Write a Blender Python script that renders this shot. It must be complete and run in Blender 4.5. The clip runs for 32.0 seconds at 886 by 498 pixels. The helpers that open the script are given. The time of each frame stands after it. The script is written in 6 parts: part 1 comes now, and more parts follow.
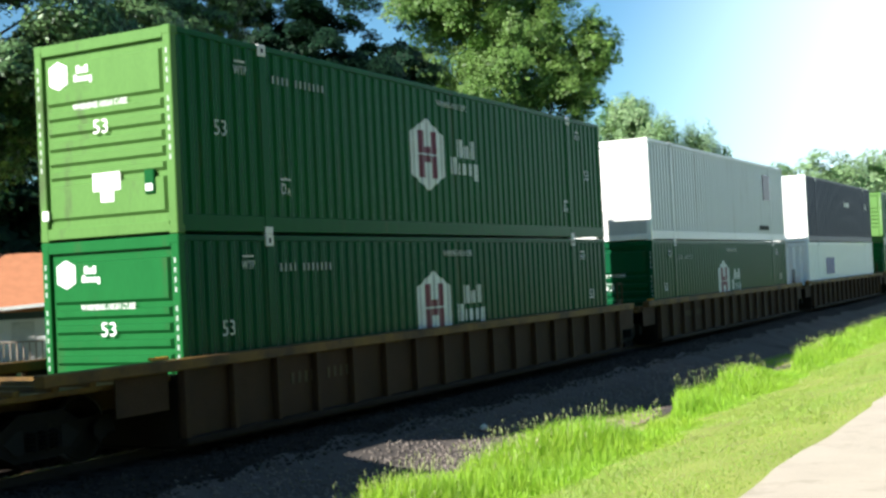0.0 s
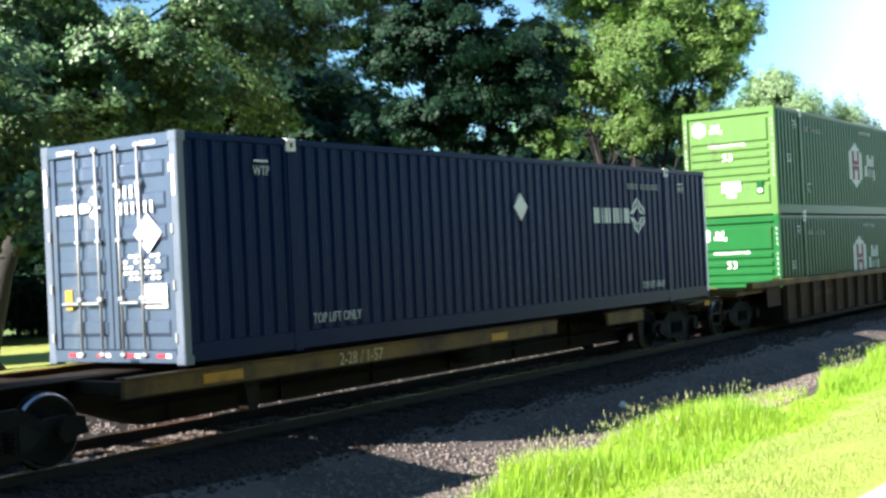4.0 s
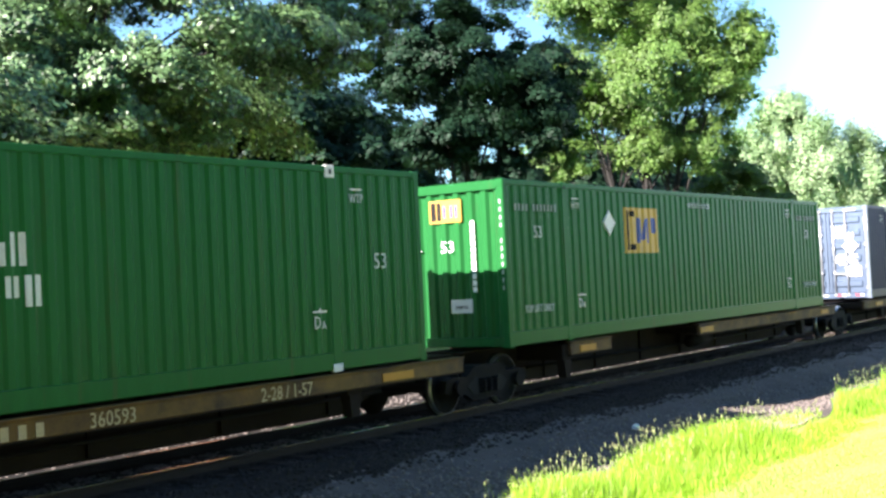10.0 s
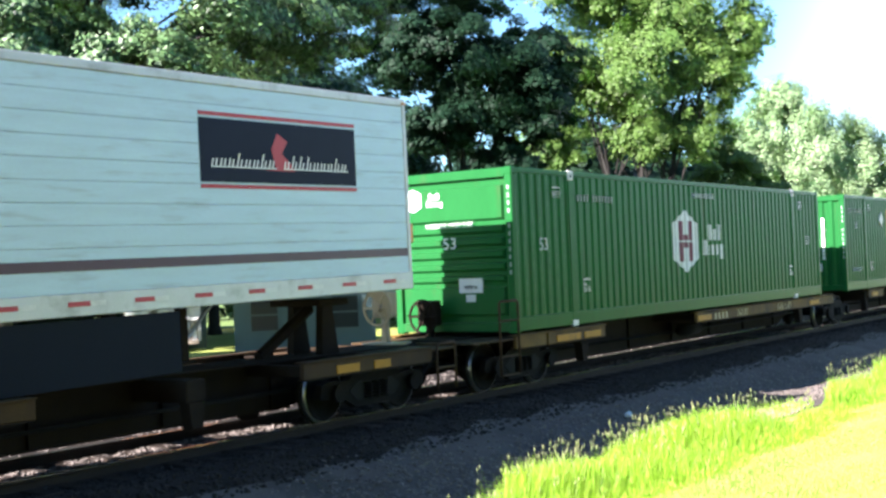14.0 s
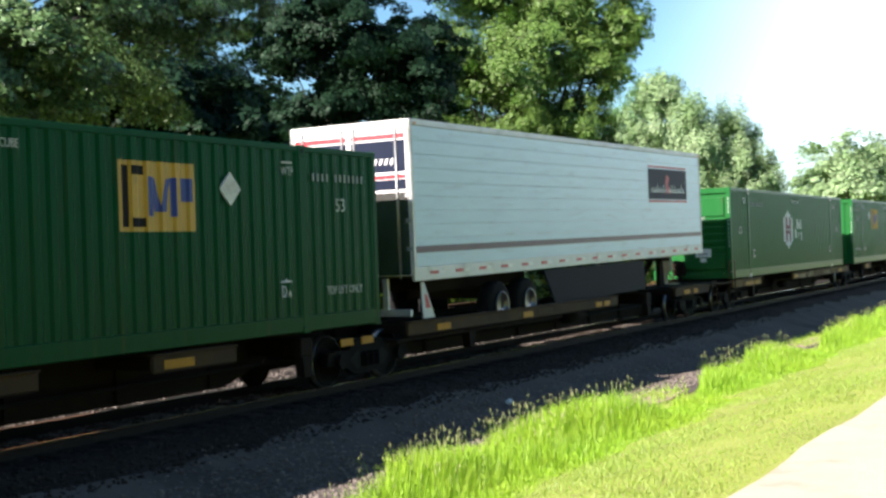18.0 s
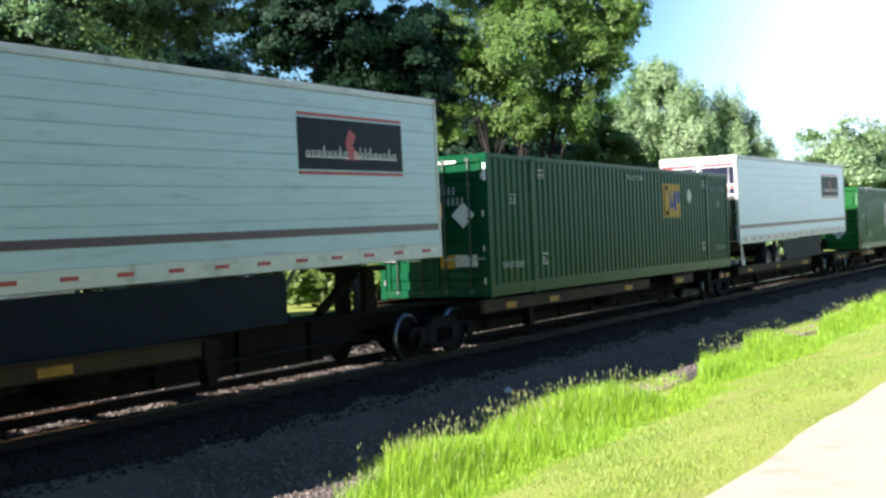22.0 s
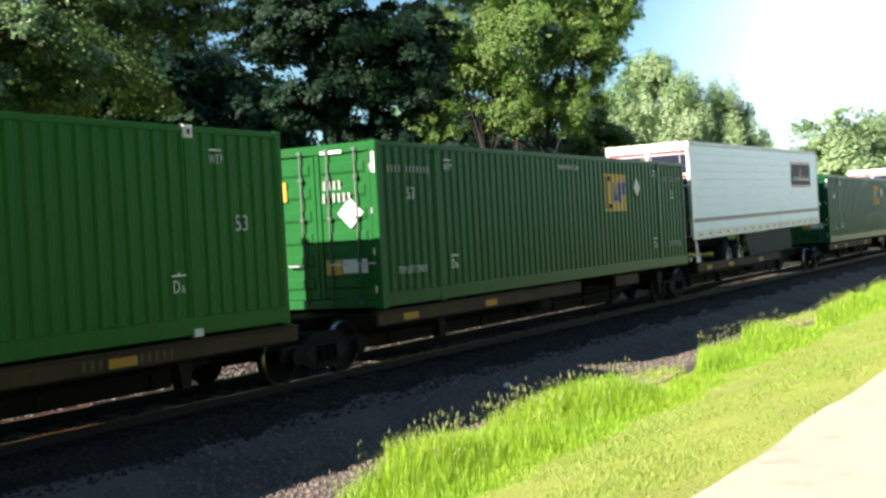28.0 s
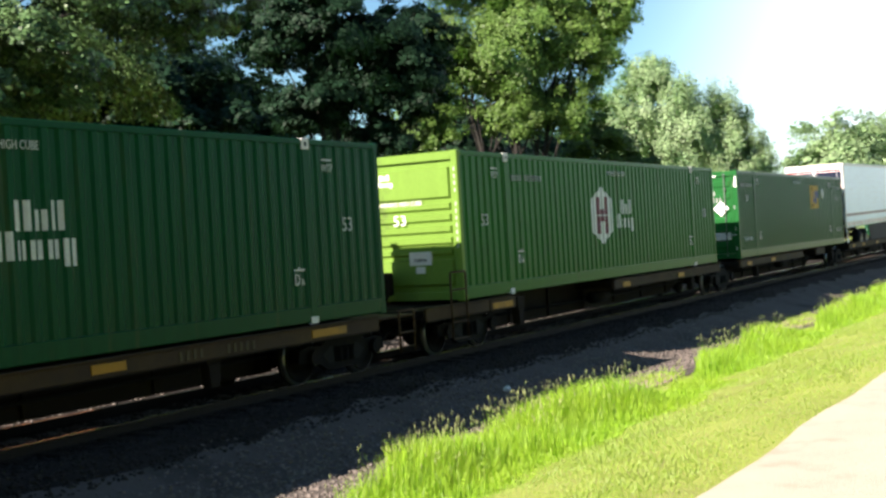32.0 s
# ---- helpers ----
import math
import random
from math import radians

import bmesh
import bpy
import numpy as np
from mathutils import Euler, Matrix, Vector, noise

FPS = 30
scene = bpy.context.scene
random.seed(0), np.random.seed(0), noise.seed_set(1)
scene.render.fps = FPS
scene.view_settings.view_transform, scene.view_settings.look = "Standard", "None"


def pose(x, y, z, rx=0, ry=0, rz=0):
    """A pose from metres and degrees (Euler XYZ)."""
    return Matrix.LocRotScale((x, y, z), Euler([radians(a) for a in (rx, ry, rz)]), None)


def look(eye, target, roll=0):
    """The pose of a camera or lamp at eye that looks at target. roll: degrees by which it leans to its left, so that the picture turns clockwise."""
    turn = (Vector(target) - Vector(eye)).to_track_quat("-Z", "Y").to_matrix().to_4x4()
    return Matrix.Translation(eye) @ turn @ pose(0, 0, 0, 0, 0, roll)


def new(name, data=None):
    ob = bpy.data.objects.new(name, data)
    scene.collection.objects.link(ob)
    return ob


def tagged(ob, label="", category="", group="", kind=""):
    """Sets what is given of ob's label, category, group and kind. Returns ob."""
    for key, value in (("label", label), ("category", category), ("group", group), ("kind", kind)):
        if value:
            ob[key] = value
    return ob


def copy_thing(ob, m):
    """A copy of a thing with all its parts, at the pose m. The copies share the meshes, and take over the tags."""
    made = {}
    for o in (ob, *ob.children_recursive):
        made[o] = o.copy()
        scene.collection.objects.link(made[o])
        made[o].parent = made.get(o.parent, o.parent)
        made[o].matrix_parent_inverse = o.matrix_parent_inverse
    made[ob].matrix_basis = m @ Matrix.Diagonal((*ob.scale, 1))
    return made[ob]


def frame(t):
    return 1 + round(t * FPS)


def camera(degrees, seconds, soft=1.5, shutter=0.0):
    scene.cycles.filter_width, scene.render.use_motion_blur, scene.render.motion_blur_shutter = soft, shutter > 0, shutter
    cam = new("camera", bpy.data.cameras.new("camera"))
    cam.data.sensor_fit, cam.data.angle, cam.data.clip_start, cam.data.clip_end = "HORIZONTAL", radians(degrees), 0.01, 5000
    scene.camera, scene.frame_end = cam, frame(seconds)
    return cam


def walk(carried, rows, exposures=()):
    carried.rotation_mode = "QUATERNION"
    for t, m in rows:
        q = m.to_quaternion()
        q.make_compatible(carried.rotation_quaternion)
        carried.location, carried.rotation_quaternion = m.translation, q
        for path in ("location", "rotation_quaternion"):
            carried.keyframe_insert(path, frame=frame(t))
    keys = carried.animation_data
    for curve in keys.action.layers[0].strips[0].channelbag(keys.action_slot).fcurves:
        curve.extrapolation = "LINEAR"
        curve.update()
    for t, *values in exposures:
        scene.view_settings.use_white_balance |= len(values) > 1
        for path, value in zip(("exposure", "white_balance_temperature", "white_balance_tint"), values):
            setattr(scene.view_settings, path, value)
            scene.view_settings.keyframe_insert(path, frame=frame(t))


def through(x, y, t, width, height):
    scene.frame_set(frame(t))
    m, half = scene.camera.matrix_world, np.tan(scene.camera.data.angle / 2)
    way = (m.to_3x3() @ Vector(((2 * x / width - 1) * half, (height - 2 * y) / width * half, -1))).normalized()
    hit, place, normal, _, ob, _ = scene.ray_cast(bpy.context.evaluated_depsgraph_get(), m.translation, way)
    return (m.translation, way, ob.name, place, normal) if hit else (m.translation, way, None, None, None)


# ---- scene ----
EYE = Vector((0, 0, 2.15))
TRACK_Y = 12.53


def heading(a, e):
    a, e = radians(a), radians(e)
    return Vector((math.cos(a) * math.cos(e), math.sin(a) * math.cos(e), math.sin(e)))


# seconds, heading from the track's direction, pitch, roll (degrees)
PATH = [
    (0, 28.18, 1.28, -2.75), (0.5, 28.21, 1.28, -2.61), (1, 28.36, 0.91, -2.27), (1.5, 28.45, 0.76, -2.09), (2, 28.38, 0.86, -2.14),
    (2.5, 28.38, 0.82, -2.16), (3, 28.40, 0.75, -2.22), (3.5, 32.69, -0.05, -2.52), (4, 34.62, 0.48, -2.69), (4.5, 35.17, 0.21, -2.58),
    (6.5, 35.29, 0.38, -2.32), (7, 35.32, 0.41, -2.38), (7.5, 35.23, 0.48, -2.54), (8, 35.24, 0.45, -2.67), (8.5, 35.50, 0.39, -2.73),
    (9, 35.62, 0.33, -2.48), (9.5, 35.23, 0.87, -2.57), (10, 35.12, 1.54, -2.86), (10.5, 35.29, 1.80, -2.83), (11, 35.40, 1.65, -3.00),
    (11.5, 35.51, 1.53, -3.21), (12, 35.48, 1.63, -3.39), (12.5, 35.38, 1.98, -3.42), (13, 35.40, 1.69, -3.47), (13.5, 35.37, 1.27, -2.97),
    (14, 34.91, 0.89, -2.31), (14.5, 34.44, 0.56, -2.24), (16.5, 33.36, 0.40, -1.97), (17, 31.96, 0.22, -2.05), (17.5, 30.22, 0.13, -1.95),
    (18, 29.51, 0.14, -2.02), (18.5, 29.68, 0.45, -1.98), (19, 29.69, 0.20, -2.03), (19.5, 29.84, 0.10, -2.24), (20, 29.70, 0.04, -2.44),
    (20.5, 29.45, 0.10, -2.53), (21, 29.34, 0.10, -2.42), (21.5, 29.29, -0.03, -2.48), (22, 29.44, -0.37, -2.33), (22.5, 29.59, -0.23, -2.60),
    (23, 29.64, -0.14, -2.96), (23.5, 29.96, 0.30, -3.34), (24, 30.04, 0.46, -3.51), (24.5, 30.00, 0.41, -3.37), (25, 30.03, 0.16, -3.46),
    (25.5, 30.01, 0.06, -3.72), (27.5, 29.42, -0.34, -3.13), (28, 29.31, -0.56, -3.21), (28.5, 29.34, -0.52, -3.05), (29, 29.22, -0.47, -2.93),
    (29.5, 29.21, -0.44, -2.88), (30, 29.25, -0.46, -2.87), (30.5, 29.26, -0.46, -3.13), (31, 29.28, -0.43, -3.43), (31.5, 29.28, -0.43, -3.31),
    (32, 29.27, -0.39, -3.42),
]
# seconds, metres that the train has rolled
ROLLED = [
    (0, -0.17), (1, 4.55), (2, 9.18), (3, 13.86), (4, 18.51), (4.5, 20.83), (6.5, 30.20), (7, 32.53), (8, 37.27),
    (9, 41.91), (10, 46.77), (11, 51.49), (12, 56.27), (13, 61.09), (14, 66.02), (14.5, 68.49), (16.5, 78.47), (17, 80.99),
    (18, 86.05), (19, 91.19), (20, 96.33), (21, 101.43), (22, 106.63), (23, 111.82), (24, 117.01), (25, 122.17), (25.5, 124.77),
    (27.5, 135.49), (28, 138.20), (29, 143.62), (30, 149.13), (31, 154.64), (32, 160.21),
]

EXPOSURES = [
    (0, 1.22, 6010, 9), (1, 1.16, 6010, 9), (3, 1.38, 6080, 11), (4, 1.84, 6100, 16), (5.5, 1.96, 6120, 18), (7.5, 2.28, 6150, 21), (9, 2.28, 6180, 21), (12, 2.56, 6060, 22),
    (13, 2.52, 6010, 22), (14.5, 2.26, 6000, 20), (17, 1.72, 6200, 17), (19, 1.43, 6500, 18), (21, 1.50, 6150, 18), (24, 1.45, 6130, 17), (28, 1.46, 6700, 17), (32, 1.42, 6700, 17),
]

cam = camera(39.45, 32.0, soft=2.8)
walk(cam, [(t, look(EYE, EYE + heading(a, e), r)) for t, a, e, r in PATH], EXPOSURES)

# ---- light ----
SUN_FROM = Vector((-2.75, 0.95, 1.66)).normalized()
world = bpy.data.worlds.new("world")
scene.world = world
world.use_nodes = True
wn = world.node_tree.nodes
sky = wn.new("ShaderNodeTexSky")
sky.sky_type = "NISHITA"
sky.sun_disc = False
sky.sun_elevation = math.asin(SUN_FROM.z)
sky.sun_rotation = math.atan2(SUN_FROM.x, SUN_FROM.y)
sky.dust_density = 0.4
sky.air_density = 1.0
sky.ozone_density = 0.7
# a bright bank of white haze stands low over the line ahead
wl = world.node_tree.links
where = wn.new("ShaderNodeTexCoord")
toward = wn.new("ShaderNodeVectorMath")
toward.operation = "DOT_PRODUCT"
toward.inputs[1].default_value = heading(-6, 4)
wl.new(where.outputs["Generated"], toward.inputs[0])
veil = wn.new("ShaderNodeMapRange")
veil.interpolation_type = "SMOOTHSTEP"
veil.inputs["From Min"].default_value = 0.885
veil.inputs["From Max"].default_value = 1.0
veil.inputs["To Max"].default_value = 0.92
wl.new(toward.outputs["Value"], veil.inputs["Value"])
haze = wn.new("ShaderNodeMixRGB")
haze.inputs[2].default_value = (14.0, 16.2, 17.0, 1)
wl.new(veil.outputs[0], haze.inputs[0])
clear = wn.new("ShaderNodeMixRGB")
clear.blend_type = "MULTIPLY"
clear.inputs[0].default_value = 1.0
clear.inputs[2].default_value = (0.78, 1.14, 1.25, 1)
wl.new(sky.outputs[0], clear.inputs[1])
wl.new(clear.outputs[0], haze.inputs[1])
wl.new(haze.outputs[0], wn["Background"].inputs[0])
wn["Background"].inputs[1].default_value = 0.048
sun = new("sun", bpy.data.lights.new("sun", "SUN"))
sun.data.energy = 5.4
sun.data.angle = radians(0.53)
sun.data.color = (1.0, 0.92, 0.79)
sun.matrix_world = look(SUN_FROM * 60, (0, 0, 0))


# ---- materials ----
def material(name, colour, rough=0.6, metal=0.0, vary=0.15, scale=3.0, fine=40.0, bump=0.0, dirt=None, dirt_amount=0.0,
             dirt_scale=1.5, stretch=(1, 1, 1), spec=0.5, random_tint=0.0, object_tint=0.0):
    """A surface: base colour varied at two scales, dirt patches, fine relief."""
    m = bpy.data.materials.new(name)
    m.use_nodes = True
    nt = m.node_tree
    n, l = nt.nodes, nt.links
    b = n["Principled BSDF"]
    b.inputs["Roughness"].default_value = rough
    b.inputs["Metallic"].default_value = metal
    b.inputs["Specular IOR Level"].default_value = spec
    tc = n.new("ShaderNodeTexCoord")
    mp = n.new("ShaderNodeMapping")
    mp.inputs["Scale"].default_value = stretch
    l.new(tc.outputs["Object"], mp.inputs["Vector"])
    big = n.new("ShaderNodeTexNoise")
    big.inputs["Scale"].default_value = scale
    big.inputs["Detail"].default_value = 5
    small = n.new("ShaderNodeTexNoise")
    small.inputs["Scale"].default_value = fine
    small.inputs["Detail"].default_value = 3
    for t in (big, small):
        l.new(mp.outputs[0], t.inputs["Vector"])
    add = n.new("ShaderNodeMath")
    add.operation = "ADD"
    l.new(big.outputs["Fac"], add.inputs[0])
    l.new(small.outputs["Fac"], add.inputs[1])
    rng = n.new("ShaderNodeMapRange")
    rng.inputs["From Min"].default_value = 0.6
    rng.inputs["From Max"].default_value = 1.4
    rng.inputs["To Min"].default_value = 1 - vary
    rng.inputs["To Max"].default_value = 1 + vary
    l.new(add.outputs[0], rng.inputs["Value"])
    value = rng.outputs[0]
    for amount, node, socket in ((random_tint, "ShaderNodeNewGeometry", "Random Per Island"), (object_tint, "ShaderNodeObjectInfo", "Random")):
        if amount:
            g = n.new(node)
            r2 = n.new("ShaderNodeMapRange")
            r2.inputs["To Min"].default_value = 1 - amount
            r2.inputs["To Max"].default_value = 1 + amount
            l.new(g.outputs[socket], r2.inputs["Value"])
            mu = n.new("ShaderNodeMath")
            mu.operation = "MULTIPLY"
            l.new(value, mu.inputs[0])
            l.new(r2.outputs[0], mu.inputs[1])
            value = mu.outputs[0]
    hsv = n.new("ShaderNodeHueSaturation")
    hsv.inputs["Color"].default_value = (*colour, 1)
    l.new(value, hsv.inputs["Value"])
    out = hsv.outputs[0]
    if dirt:
        d = n.new("ShaderNodeTexNoise")
        d.inputs["Scale"].default_value = dirt_scale
        d.inputs["Detail"].default_value = 7
        d.inputs["Roughness"].default_value = 0.65
        l.new(mp.outputs[0], d.inputs["Vector"])
        ramp = n.new("ShaderNodeMapRange")
        ramp.inputs["From Min"].default_value = 0.62 - 0.3 * dirt_amount
        ramp.inputs["From Max"].default_value = 0.80 - 0.2 * dirt_amount
        l.new(d.outputs["Fac"], ramp.inputs["Value"])
        mix = n.new("ShaderNodeMixRGB")
        mix.inputs[2].default_value = (*dirt, 1)
        l.new(ramp.outputs[0], mix.inputs[0])
        l.new(out, mix.inputs[1])
        out = mix.outputs[0]
    l.new(out, b.inputs["Base Color"])
    if bump:
        bp = n.new("ShaderNodeBump")
        bp.inputs["Strength"].default_value = bump
        bp.inputs["Distance"].default_value = 0.02
        l.new(add.outputs[0], bp.inputs["Height"])
        l.new(bp.outputs[0], b.inputs["Normal"])
    return m


def leaf_material(name, colour, through=0.35, tint=0.35, rough=0.5, spec=0.4):
    """Leaves: matt-glossy upper side and light that shines through."""
    m = bpy.data.materials.new(name)
    m.use_nodes = True
    n, l = m.node_tree.nodes, m.node_tree.links
    b = n["Principled BSDF"]
    b.inputs["Roughness"].default_value = rough
    b.inputs["Specular IOR Level"].default_value = spec
    g = n.new("ShaderNodeNewGeometry")
    tc = n.new("ShaderNodeTexCoord")
    noi = n.new("ShaderNodeTexNoise")
    noi.inputs["Scale"].default_value = 0.5
    l.new(tc.outputs["Object"], noi.inputs["Vector"])
    r = n.new("ShaderNodeMapRange")
    r.inputs["To Min"].default_value = 1 - tint
    r.inputs["To Max"].default_value = 1 + tint
    l.new(g.outputs["Random Per Island"], r.inputs["Value"])
    h = n.new("ShaderNodeHueSaturation")
    h.inputs["Color"].default_value = (*colour, 1)
    l.new(r.outputs[0], h.inputs["Value"])
    hr = n.new("ShaderNodeMapRange")
    hr.inputs["To Min"].default_value = 0.49
    hr.inputs["To Max"].default_value = 0.53
    l.new(noi.outputs["Fac"], hr.inputs["Value"])
    l.new(hr.outputs[0], h.inputs["Hue"])
    l.new(h.outputs[0], b.inputs["Base Color"])
    t = n.new("ShaderNodeBsdfTranslucent")
    warm = n.new("ShaderNodeMixRGB")
    warm.blend_type = "MULTIPLY"
    warm.inputs[0].default_value = 1
    warm.inputs[2].default_value = (1.05, 1.45, 0.6, 1)
    l.new(h.outputs[0], warm.inputs[1])
    l.new(warm.outputs[0], t.inputs["Color"])
    mix = n.new("ShaderNodeMixShader")
    mix.inputs[0].default_value = through
    l.new(b.outputs[0], mix.inputs[1])
    l.new(t.outputs[0], mix.inputs[2])
    l.new(mix.outputs[0], n["Material Output"].inputs["Surface"])
    return m


